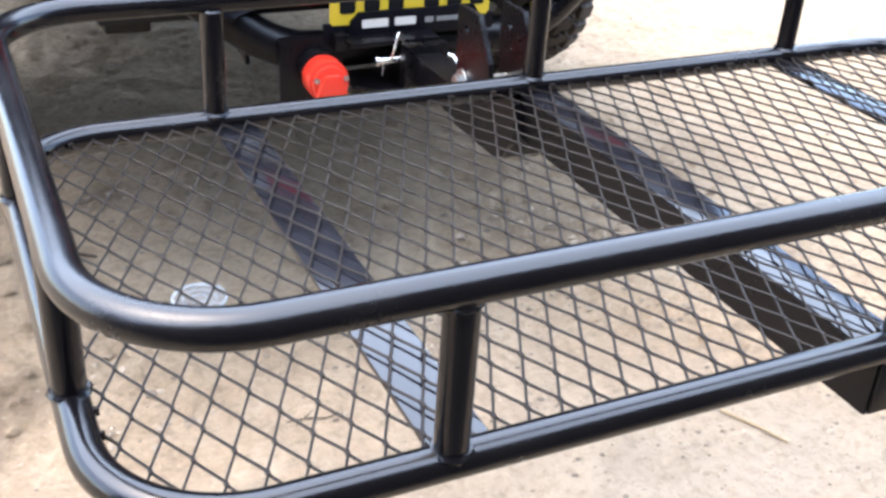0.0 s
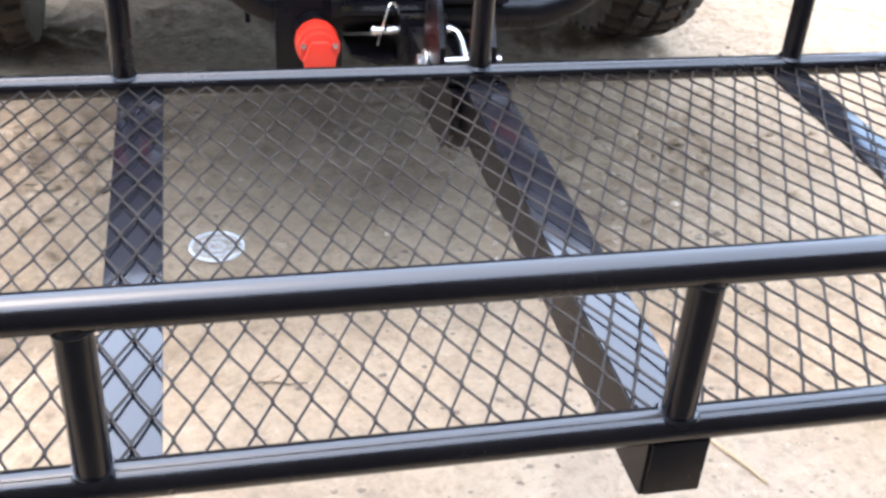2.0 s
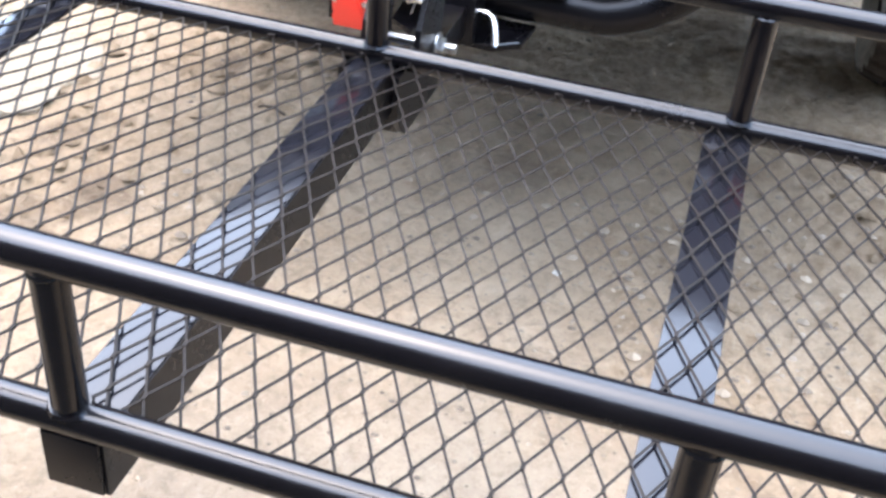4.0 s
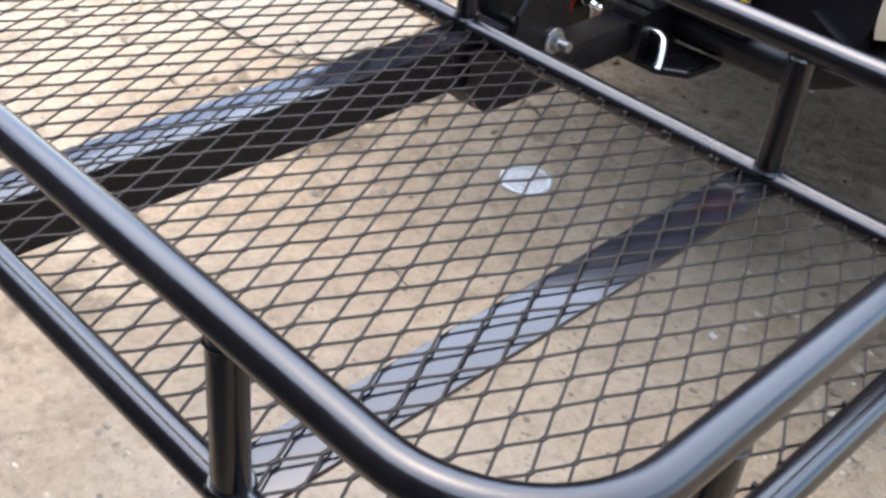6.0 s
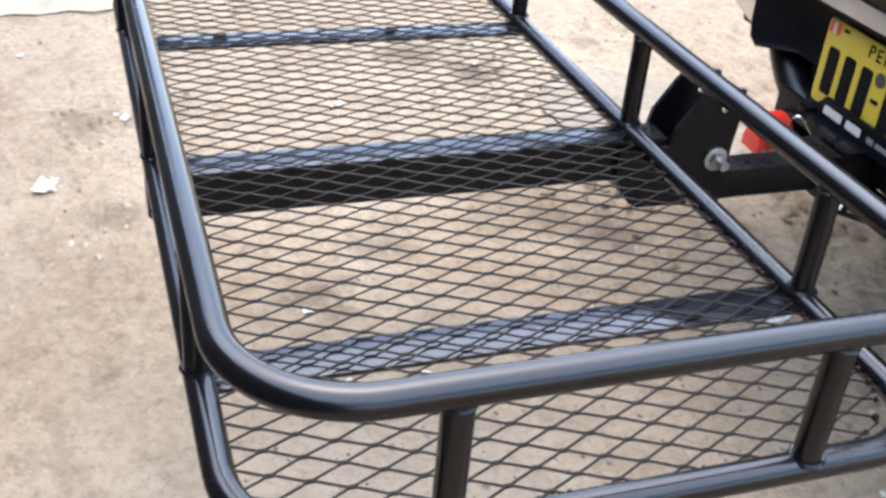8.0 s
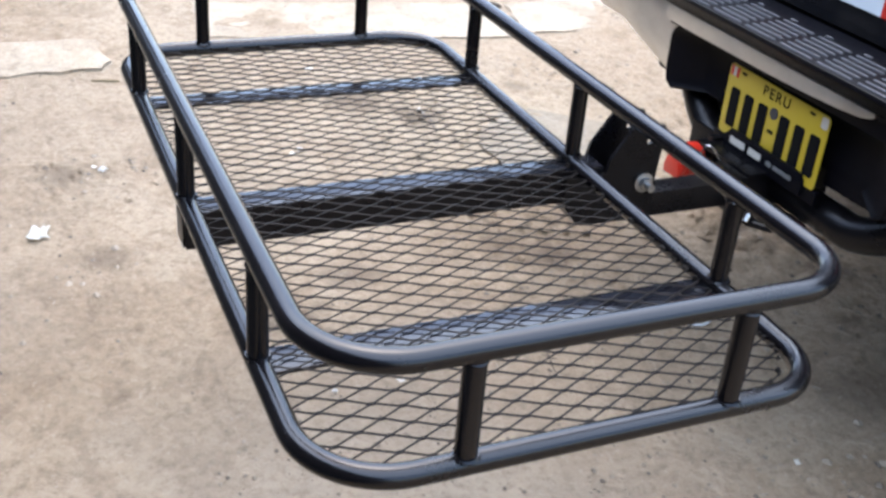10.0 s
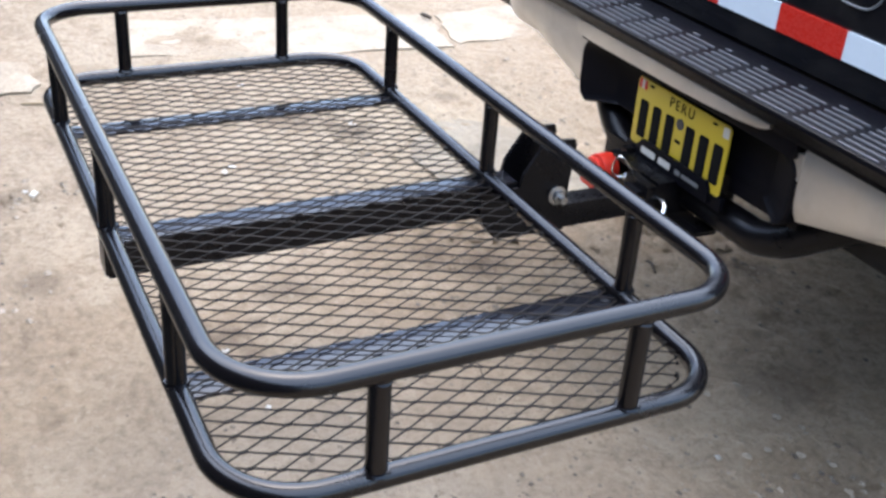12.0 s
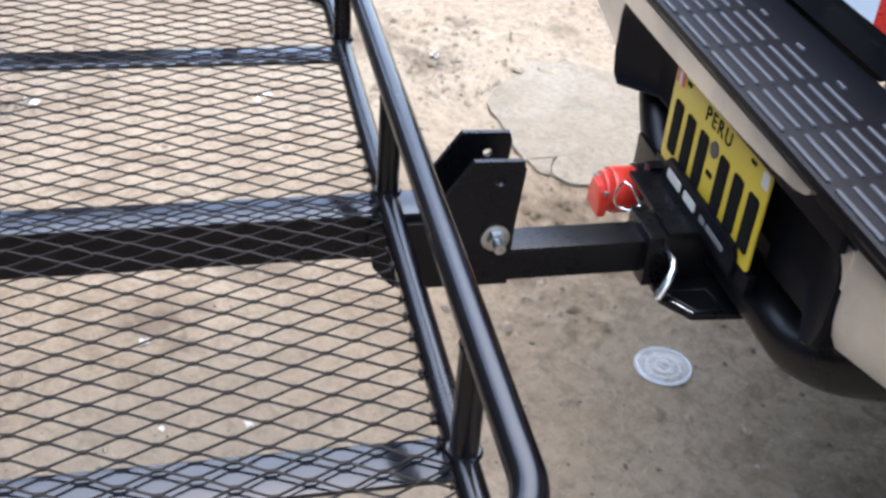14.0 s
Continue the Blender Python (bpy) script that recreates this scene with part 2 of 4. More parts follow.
def chrome():
    n = Nodes(shader("dusty_chrome", (0.4333, 0.4118, 0.3903), 0.12, 1.0))
    dust = n.ramp(n.noise(7.0, 7.0, 0.68, 0.4), (0.40, 0.0), (0.78, 1.0))
    streak = n.noise(30.0, 4.0, 0.6, at=n.scaled(0.25, 1.0, 1.6))
    rough = n.sum("ADD", n.sum("MULTIPLY", dust, 0.24), n.sum("ADD", n.sum("MULTIPLY", streak, 0.12), 0.30))
    return n.set(Base_Color=n.mix(dust, (0.68, 0.675, 0.655), (0.57, 0.555, 0.515)), Roughness=rough)


def zinc():
    n = Nodes(shader("zinc", (0.3828, 0.3886, 0.3944), 0.3, 1.0))
    spots = n.noise(120.0, 4.0, 0.6)
    return n.set(Roughness=n.sum("ADD", n.sum("MULTIPLY", spots, 0.35), 0.15), Base_Color=n.mix(spots, (0.29, 0.29, 0.29), (0.4524, 0.4582, 0.464)))


def plain(name, tone, rough=0.5, grain=200.0, depth=0.0006, vary=0.25, coat=0.0):
    n = Nodes(shader(name, tone, rough, 0.0, coat))
    fine = n.noise(grain, 4.0, 0.6)
    broad = n.noise(grain / 14, 5.0, 0.6)
    dark = tuple(c * (1 - vary) for c in tone)
    return n.set(Base_Color=n.mix(broad, dark, tone), Roughness=n.sum("ADD", n.sum("MULTIPLY", fine, 0.2), rough - 0.1), Normal=n.bump(fine, depth, 0.6))


M_PAINT = black_paint()
M_SATIN = black_paint("black_satin_steel", 0.28, 0.015, (0.002, 0.0018, 0.0024), 1.28)
M_BAR = black_paint("black_bar_paint", 0.10, 0.0, (0.006, 0.006, 0.008), 1.42)
M_CAR = black_paint("black_car_paint", 0.1, 0.12, (0.004, 0.004, 0.005))
M_MESH = black_paint("black_mesh_paint", 0.5, 0.10, (0.010, 0.0078, 0.0066), 1.18)
M_DIRT = dirt_ground()
M_SLAB = concrete()
M_CRUST = concrete("pale_crust", (0.300, 0.252, 0.190), (0.245, 0.196, 0.141))
M_RUBBER = rubber()
M_CHROME = chrome()
M_ZINC = zinc()
M_STEEL = shader("bright_steel", (0.6, 0.6, 0.6), 0.24, 1.0)
M_PLASTIC = plain("black_plastic", (0.0026, 0.0025, 0.0042), 0.42, 500.0, 0.0006)
M_PLASTIC.node_tree.nodes["Principled BSDF"].inputs["Specular IOR Level"].default_value = 0.10
M_RIDGE = plain("worn_grey_plastic", (0.043, 0.044, 0.050), 0.5, 500.0, 0.0006)
M_RED = plain("red_plastic", (0.50, 0.024, 0.012), 0.35, 180.0, 0.0004, 0.2, 0.2)
M_YELLOW = plain("yellow_plate", (0.45, 0.32, 0.022), 0.35, 90.0, 0.0002, 0.15)
M_INK = plain("black_ink", (0.003, 0.003, 0.003), 0.8)
M_INK.node_tree.nodes["Principled BSDF"].inputs["Specular IOR Level"].default_value = 0.12
M_SEAL = plain("dark_seal", (0.03, 0.03, 0.036), 0.5)
M_WHITE = plain("white_print", (0.4698, 0.435, 0.3898), 0.45)
M_TAPE_RED = plain("red_reflective", (0.50, 0.020, 0.011), 0.28, 350.0, 0.0003, 0.15, 0.4)
M_TAPE_WHITE = plain("silver_reflective", (0.58, 0.62, 0.64), 0.25, 350.0, 0.0003, 0.12, 0.4)
M_GREY = plain("grey_outline", (0.1276, 0.1276, 0.1276), 0.4)
M_UNDER = plain("dusty_underbody", (0.01044, 0.00986, 0.00928), 0.85, 60.0, 0.002, 0.5)
M_RIM = plain("grey_alloy", (0.145, 0.145, 0.1508), 0.35, 80.0)
M_PAPER = plain("white_paper", (0.62, 0.59, 0.54), 0.8, 60.0, 0.001, 0.1)
M_TWIG = plain("dry_twig", (0.04002, 0.0261, 0.01508), 0.9, 120.0, 0.001, 0.4)
M_STRAW = plain("dry_straw", (0.2535, 0.1856, 0.1096), 0.8, 120.0, 0.001, 0.3)
M_STONE = plain("pebble", (0.21, 0.163, 0.118), 0.9, 50.0, 0.002, 0.45)
stones = Nodes(M_STONE)
chance = stones.t.nodes.new("ShaderNodeNewGeometry").outputs["Random Per Island"]
stones.set(Base_Color=stones.mix(chance, (0.085, 0.064, 0.046), (0.265, 0.212, 0.156)))
M_GLASS = shader("clear_plastic", (0.58, 0.60, 0.62), 0.08)
M_GLASS.node_tree.nodes["Principled BSDF"].inputs["IOR"].default_value = 1.6
M_GLASS.node_tree.nodes["Principled BSDF"].inputs["Alpha"].default_value = 0.16
M_GLASS_RIM = shader("clear_plastic_rim", (0.60, 0.62, 0.64), 0.12)
M_GLASS_RIM.node_tree.nodes["Principled BSDF"].inputs["Alpha"].default_value = 0.42
M_WINDOW = shader("dark_glass", (0.01, 0.012, 0.014), 0.04, 0.0, 0.5)

# ---- ground ----
AXES = []
for centre, low, high in ((-0.6, -300.0, 300.0), (0.9, -300.0, 300.0)):
    near = [centre + 0.014 * k for k in range(-200, 201)]
    out, step, at = [], 0.03, near[-1]
    while at < high:
        at, step = at + step, step * 1.22
        out.append(at - near[-1])
    AXES.append([near[0] - d for d in out[::-1]] + near + [near[-1] + d for d in out])


LOOSE = [(0.52, 1.35, 0.50), (0.45, 1.05, 0.3), (0.95, 1.8, 0.4), (-0.6, 1.1, 0.25), (-0.95, 1.1, 0.35), (-1.5, -0.1, 0.22), (-1.9, 1.1, 0.4), (-0.6, 1.85, 0.35)]   # stretches of broken, cloddy earth


def ground_height(x, y):
    far = max(0.0, min(1.0, (math.hypot(x, y - 1) - 3.0) / 4.0))
    p = Vector((x, y, 0))
    h = 0.010 * noise.noise(p * 1.7) + 0.005 * noise.noise(p * 6.0) + 0.003 * noise.noise(p * 15.0)
    loose = 0.35 + 0.9 * noise.noise(p * 0.9 + Vector((5, 2, 0))) + 0.45 * min(1.0, max(-0.4, y - 0.9))
    for cx, cy, r in LOOSE:
        loose += max(0.0, 1.0 - math.hypot(x - cx, y - cy) / r)
    loose = max(0.0, min(1.3, loose)) * max(0.0, min(1.0, (x + 2.4) / 0.3))
    if loose > 0.0:
        h += loose * (0.008 * abs(noise.noise(p * 7.0)) + 0.010 * noise.noise(p * 17.0) + 0.009 * noise.noise(p * 34.0) + 0.004 * noise.noise(p * 60.0))
    return h + far * 0.03 * noise.noise(p * 0.35)


def build_ground():
    xs, ys = AXES
    verts = [(x, y, ground_height(x, y)) for y in ys for x in xs]
    w = len(xs)
    faces = [(j * w + i, j * w + i + 1, (j + 1) * w + i + 1, (j + 1) * w + i) for j in range(len(ys) - 1) for i in range(w - 1)]
    me = bpy.data.meshes.new("ground")
    me.from_pydata(verts, [], faces)
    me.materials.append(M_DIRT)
    me.polygons.foreach_set("use_smooth", [True] * len(me.polygons))
    return tagged(new("ground", me), "dusty tan packed earth ground with grit", "ground", kind="structure")


build_ground()

# ---- unseen walls added behind the camera's way to darken reflections and skylight ----
M_WALL = concrete("shade_wall_dark", (0.08, 0.074, 0.068), (0.06, 0.054, 0.048))
for name, lo, hi in (("shade_wall_south", (-9.0, -1.7, -0.1), (8.0, -1.5, 2.8)), ("shade_wall_west", (-9.2, -1.7, -0.1), (-9.003, 0.3, 5.4))):
    bm = bmesh.new()
    box(bm, lo, hi)
    tagged(part(name, bm, M_WALL, smooth=False), "unseen plain dark wall added to darken reflections", "wall", kind="structure")


# unseen dark strip, added so posts and rails mirror darker ground
M_DARK_STRIP = concrete("dark_reflection_strip", (0.055, 0.052, 0.050), (0.045, 0.040, 0.036))
bm = bmesh.new()
box(bm, (-9.0, -1.498, -0.1), (8.0, -0.60, 0.02), 0.004)
tagged(part("pavement", bm, M_DARK_STRIP, smooth=False), "unseen dark ground strip added to darken post reflections", "pavement", kind="structure")


# ---- slabs, grit and litter on the ground ----
def slab(outline, top, seed, label="pale worn concrete slab sunk in dirt", material=None, ragged=0.018):
    rnd = random.Random(seed)
    rough = []
    for (x0, y0), (x1, y1) in zip(outline, outline[1:] + outline[:1]):
        steps = max(2, int(math.hypot(x1 - x0, y1 - y0) / 0.06))
        for k in range(steps):
            t = k / steps
            rough.append((x0 + (x1 - x0) * t + rnd.uniform(-ragged, ragged), y0 + (y1 - y0) * t + rnd.uniform(-ragged, ragged)))
    bm = bmesh.new()
    prism(bm, rough, "z", -0.03, top, 0.004)
    return tagged(part("concrete_slab", bm, material or M_SLAB, smooth=False), label, "slab", "paving slabs")


slab([(-2.80, -1.42), (-2.42, -1.44), (-2.43, -0.15), (-2.45, 0.13), (-2.52, 0.17), (-2.79, 0.15)], 0.010, 1)
slab([(-3.22, 0.62), (-2.76, 0.57), (-2.60, 1.20), (-2.54, 1.93), (-3.00, 2.00)], 0.004, 3)
slab([(-2.98, 2.04), (-2.55, 1.97), (-2.62, 2.75), (-3.05, 2.80)], 0.004, 5)
slab([(-4.60, 1.10), (-3.70, 1.20), (-3.55, 2.40), (-4.50, 2.60)], 0.01, 6)
CRUST = "thin broken crust of pale hard earth on dirt"
slab([(-1.80, 1.50), (-1.62, 1.34), (-1.50, 1.25), (-1.38, 1.262), (-1.180, 1.279), (-1.182, 1.366), (-1.186, 1.432), (-1.055, 1.500), (-1.00, 1.58), (-1.08, 1.72), (-1.32, 1.78), (-1.55, 1.80)], 0.008, 7, CRUST, M_CRUST, 0.006)
slab([(-1.174, 1.283), (-1.111, 1.299), (-1.097, 1.325), (-1.138, 1.338), (-1.176, 1.362)], 0.010, 8, CRUST, M_CRUST, 0.002)
slab([(-1.092, 1.330), (-1.059, 1.349), (-1.039, 1.384), (-1.036, 1.420), (-1.050, 1.492), (-1.180, 1.426), (-1.176, 1.370), (-1.134, 1.343)], 0.012, 9, CRUST, M_CRUST, 0.003)


def pebble(bm, x, y, r, rnd):
    z = ground_height(x, y)
    squash = rnd.uniform(0.45, 0.8)
    turn = rnd.uniform(0, 6.28)
    ring = []
    for k in range(6):
        a = turn + k * 1.047
        q = r * rnd.uniform(0.75, 1.2)
        ring.append(bm.verts.new((x + q * math.cos(a), y + q * math.sin(a) * 0.8, z + r * squash * rnd.uniform(0.0, 0.35))))
    top = bm.verts.new((x + r * rnd.uniform(-0.3, 0.3), y + r * rnd.uniform(-0.3, 0.3), z + r * squash))
    low = bm.verts.new((x, y, z - r * 0.5))
    for k in range(6):
        bm.faces.new((ring[k], ring[(k + 1) % 6], top))
        bm.faces.new((ring[(k + 1) % 6], ring[k], low))


def clods():
    rnd = random.Random(23)
    bm = bmesh.new()
    for cx, cy, spread, count, top in ((-0.72, 1.76, 0.16, 60, 0.030), (-0.85, 1.45, 0.16, 50, 0.022), (-0.93, 1.05, 0.13, 70, 0.022), (-0.55, 1.15, 0.12, 40, 0.020), (0.52, 1.35, 0.20, 130, 0.022), (0.50, 1.05, 0.14, 60, 0.018), (0.95, 1.75, 0.22, 70, 0.024),
                                        (-1.75, 1.15, 0.20, 80, 0.024), (-1.35, 0.95, 0.20, 40, 0.018), (-1.55, -0.05, 0.14, 50, 0.018), (-0.80, 2.0, 0.25, 50, 0.026), (0.05, 1.75, 0.2, 40, 0.016),
                                        (-0.90, 1.25, 0.12, 60, 0.032), (-0.86, 0.85, 0.10, 40, 0.020), (-0.93, 1.72, 0.14, 50, 0.034), (-1.78, 1.19, 0.07, 40, 0.020), (-1.95, 1.45, 0.22, 50, 0.016)):
        for _ in range(count):
            pebble(bm, cx + rnd.gauss(0, spread), cy + rnd.gauss(0, spread * 0.8), 0.004 + (top - 0.004) * rnd.random() ** 2.5, rnd)
    me = mesh_of("clods", bm, M_DIRT)
    return tagged(new("clods", me), "loose brown clods of earth on the ground", "dirt", kind="stuff")


def gravel():
    rnd = random.Random(11)
    bm = bmesh.new()
    count = 0
    while count < 5200:
        x, y = rnd.uniform(-4.0, 2.4), rnd.uniform(-1.2, 4.0)
        if noise.noise(Vector((x * 1.3, y * 1.3, 3.0))) < rnd.uniform(-0.35, 0.35):
            continue
        pebble(bm, x, y, 0.0016 + 0.010 * rnd.random() ** 5, rnd)
        count += 1
    for cx, cy in ((-1.9, 1.18), (-1.72, 1.22), (-2.3, 1.1), (-0.95, -0.1), (0.52, 1.42), (0.46, 1.22), (0.62, 1.30), (0.38, 1.34), (0.55, 1.12), (0.42, 1.08), (0.66, 1.5), (0.34, 1.5), (0.75, 1.2), (0.88, 1.80), (-0.63, 1.19), (-0.50, 0.98), (-1.58, -0.06), (-1.62, 0.12), (-0.46, 1.9)):
        for _ in range(22):
            pebble(bm, cx + rnd.gauss(0, 0.08), cy + rnd.gauss(0, 0.07), 0.003 + 0.013 * rnd.random() ** 2, rnd)
    for _ in range(1500):
        x, y = rnd.uniform(-0.3, 1.3), rnd.uniform(0.05, 1.3)
        pebble(bm, x, y, 0.0018 + 0.0065 * rnd.random() ** 3, rnd)
    for _ in range(1100):
        x, y = rnd.uniform(-2.4, -0.85), rnd.uniform(0.75, 2.1)
        if noise.noise(Vector((x * 3.0, y * 3.0, 8.0))) > rnd.uniform(-0.3, 0.3):
            pebble(bm, x, y, 0.0025 + 0.011 * rnd.random() ** 3, rnd)
    me = mesh_of("grit", bm, M_STONE)
    return tagged(new("grit", me), "scattered tan grit and small stones", "gravel", kind="stuff")


gravel()
clods()


def scrap(x, y, size, seed, label="crumpled scrap of white paper on dirt"):
    rnd = random.Random(seed)
    bm = bmesh.new()
    n = 5
    a = rnd.uniform(0, 6.28)
    grid = []
    for j in range(n):
        row = []
        for i in range(n):
            u, v = (i / (n - 1) - 0.5) * size, (j / (n - 1) - 0.5) * size * 0.7
            u += rnd.uniform(-0.12, 0.12) * size
            v += rnd.uniform(-0.12, 0.12) * size
            px, py = x + u * math.cos(a) - v * math.sin(a), y + u * math.sin(a) + v * math.cos(a)
            row.append(bm.verts.new((px, py, ground_height(px, py) + 0.003 + rnd.uniform(0, 0.22) * size)))
        grid.append(row)
    for j in range(n - 1):
        for i in range(n - 1):
            bm.faces.new((grid[j][i], grid[j][i + 1], grid[j + 1][i + 1], grid[j + 1][i]))
    bmesh.ops.solidify(bm, geom=bm.faces[:], thickness=0.0012)
    return tagged(part("paper_scrap", bm, M_PAPER, smooth=False), label, "paper", "scraps of paper")


for i, (x, y, size) in enumerate(((-1.215, -0.187, 0.070), (-1.59, 0.028, 0.030), (-1.61, 0.004, 0.016), (-1.578, 0.645, 0.030), (-1.552, 0.615, 0.022), (-2.307, 0.89, 0.030), (-1.80, 1.16, 0.035), (-2.067, -0.252, 0.022), (-0.30, 0.52, 0.018), (-0.31, 0.365, 0.012), (0.22, 1.24, 0.016), (-0.55, 0.33, 0.022))):
    scrap(x, y, size, 40 + i)


def stick(name, a, b, r, material, label, lift=0.004, bow=0.004):
    bm = bmesh.new()
    pts = []
    for k in range(7):
        t = k / 6
        x, y = a[0] + (b[0] - a[0]) * t, a[1] + (b[1] - a[1]) * t + bow * math.sin(t * 5.0)
        pts.append((x, y, ground_height(x, y) + lift))
    sweep(bm, pts, [r * (0.6 + 0.4 * math.sin(0.4 + t * 0.4)) for t in range(7)], 7)
    return tagged(part(name, bm, material), label, "twig")


stick("twig", (-0.312, 0.900), (-0.214, 0.876), 0.0015, M_TWIG, "thin dark twig on dirt", 0.005, 0.001)
stick("twig", (-0.300, 0.882), (-0.262, 0.906), 0.0010, M_TWIG, "thin dark twig on dirt", 0.005, 0.001)
stick("straw", (0.447, 0.650), (0.510, 0.536), 0.0034, M_STRAW, "pale dry straw stalk on dirt")
stick("twig", (-0.60, 1.62), (-0.52, 1.60), 0.004, M_TWIG, "short dark twig on dirt")
stick("twig", (-2.94, 1.96), (-2.88, 1.99), 0.010, M_TWIG, "short dark twig on dirt", 0.024)

stick("straw", (-2.345, 0.085), (-2.325, 0.185), 0.006, M_STRAW, "pale dry straw stalk on dirt")

# foot of a metal stand beside the slab
stand = empty("metal_stand", (-2.415, -0.36, 0), "thin dark metal stand with a dusty base bar on dirt", "stand")
bm = bmesh.new()
box(bm, (-0.016, -0.016, 0.0), (0.016, 0.016, 1.10), 0.002)
part("upright", bm, M_SATIN, stand)
bm = bmesh.new()
box(bm, (-0.045, -0.75, -0.01), (0.22, -0.045, 0.035), 0.004)
part("base_bar", bm, M_SLAB, stand, "dusty grey base bar")

# clear plastic lid lying on the ground
lid = empty("plastic_lid", (-0.355, 1.349, 0.006), "clear round plastic lid lying on dirt", "lid")
bm = bmesh.new()
disc(bm, (0, 0, 0.0025), (0, 0, 1), 0.052, 0.0016, 40)
part("lid_disc", bm, M_GLASS, lid)
bm = bmesh.new()
sweep(bm, [(0.055 * math.cos(k * 0.131), 0.055 * math.sin(k * 0.131), 0.004) for k in range(48)], 0.0038, 8, closed=True)
for r in (0.016, 0.034):
    sweep(bm, [(r * math.cos(k * 0.157), r * math.sin(k * 0.157), 0.0035) for k in range(40)], 0.0010, 6, closed=True)
part("lid_rim", bm, M_GLASS_RIM, lid)

# ---- cargo carrier ----
X0, X1, Y0, Y1 = -0.715, 0.715, 0.0, 0.70     # axis of the rails
ZB, ZT = 0.6795, 0.8368                         # heights of the rails
RAIL, POST, BEND = 0.0153, 0.0143, 0.115
DECK = 0.6805                                # height of the mesh floor
carrier = empty("cargo_carrier", (0, 0, 0), "black painted tubular steel cargo carrier with expanded mesh floor", "cargo carrier")


def rail_ring(name, z):
    bm = bmesh.new()
    sweep(bm, [(x, y, z) for x, y in rounded(X0, Y0, X1, Y1, BEND, 14, 0.092)], RAIL, 24, closed=True)
    return part(name, bm, M_PAINT, carrier)


rail_ring("bottom_rail", ZB)
rail_ring("top_rail", ZT)
POSTS = [(x, y) for y in (Y0, Y1) for x in (-0.46, 0.0, 0.46)] + [(X0, 0.175), (X0, 0.535), (X1, 0.175), (X1, 0.535)]
for i, (x, y) in enumerate(POSTS):
    bm = bmesh.new()
    sweep(bm, [(x, y, ZB + 0.006), (x, y, ZT - 0.006)], POST, 20)
    bead(bm, (x, y, ZB + RAIL - 0.0035), (0, 0, 1), POST, 0.0042, 31 + i)
    bead(bm, (x, y, ZT - RAIL + 0.0025), (0, 0, 1), POST - 0.001, 0.0026, 61 + i)
    part("post", bm, M_PAINT, carrier)

for x in (-0.440, 0.452):
    bm = bmesh.new()
    box(bm, (x - 0.0275, Y0 - 0.004, 0.6695), (x + 0.0275, Y1 + 0.004, 0.6755), 0.001)
    part("cross_bar", bm, M_BAR, carrier, "flat black steel cross bar")

# square beam, hollow at its free end
bm = bmesh.new()
bx, bw, bz0, bz1 = 0.003, 0.028, 0.610, 0.672
prism(bm, [(bx - bw, bz0), (bx + bw, bz0), (bx + bw, bz1), (bx - bw, bz1)], "y", -0.010, 0.755, 0.003)
part("centre_beam", bm, M_SATIN, carrier, "square black steel centre beam")
# added skin in glossier paint, so the top reads brighter than the sides
bm = bmesh.new()
box(bm, (bx - bw + 0.0015, -0.008, bz1 + 0.0002), (bx + bw - 0.0015, 0.753, bz1 + 0.0022), 0.0005)
part("beam_top_sheen", bm, M_BAR, carrier, "thin black top skin added to give the beam a brighter sheen")
bm = bmesh.new()
box(bm, (bx - bw + 0.003, -0.0135, bz0 + 0.003), (bx + bw - 0.003, -0.0095, bz1 - 0.003), 0.001)
part("end_plate", bm, M_SATIN, carrier)


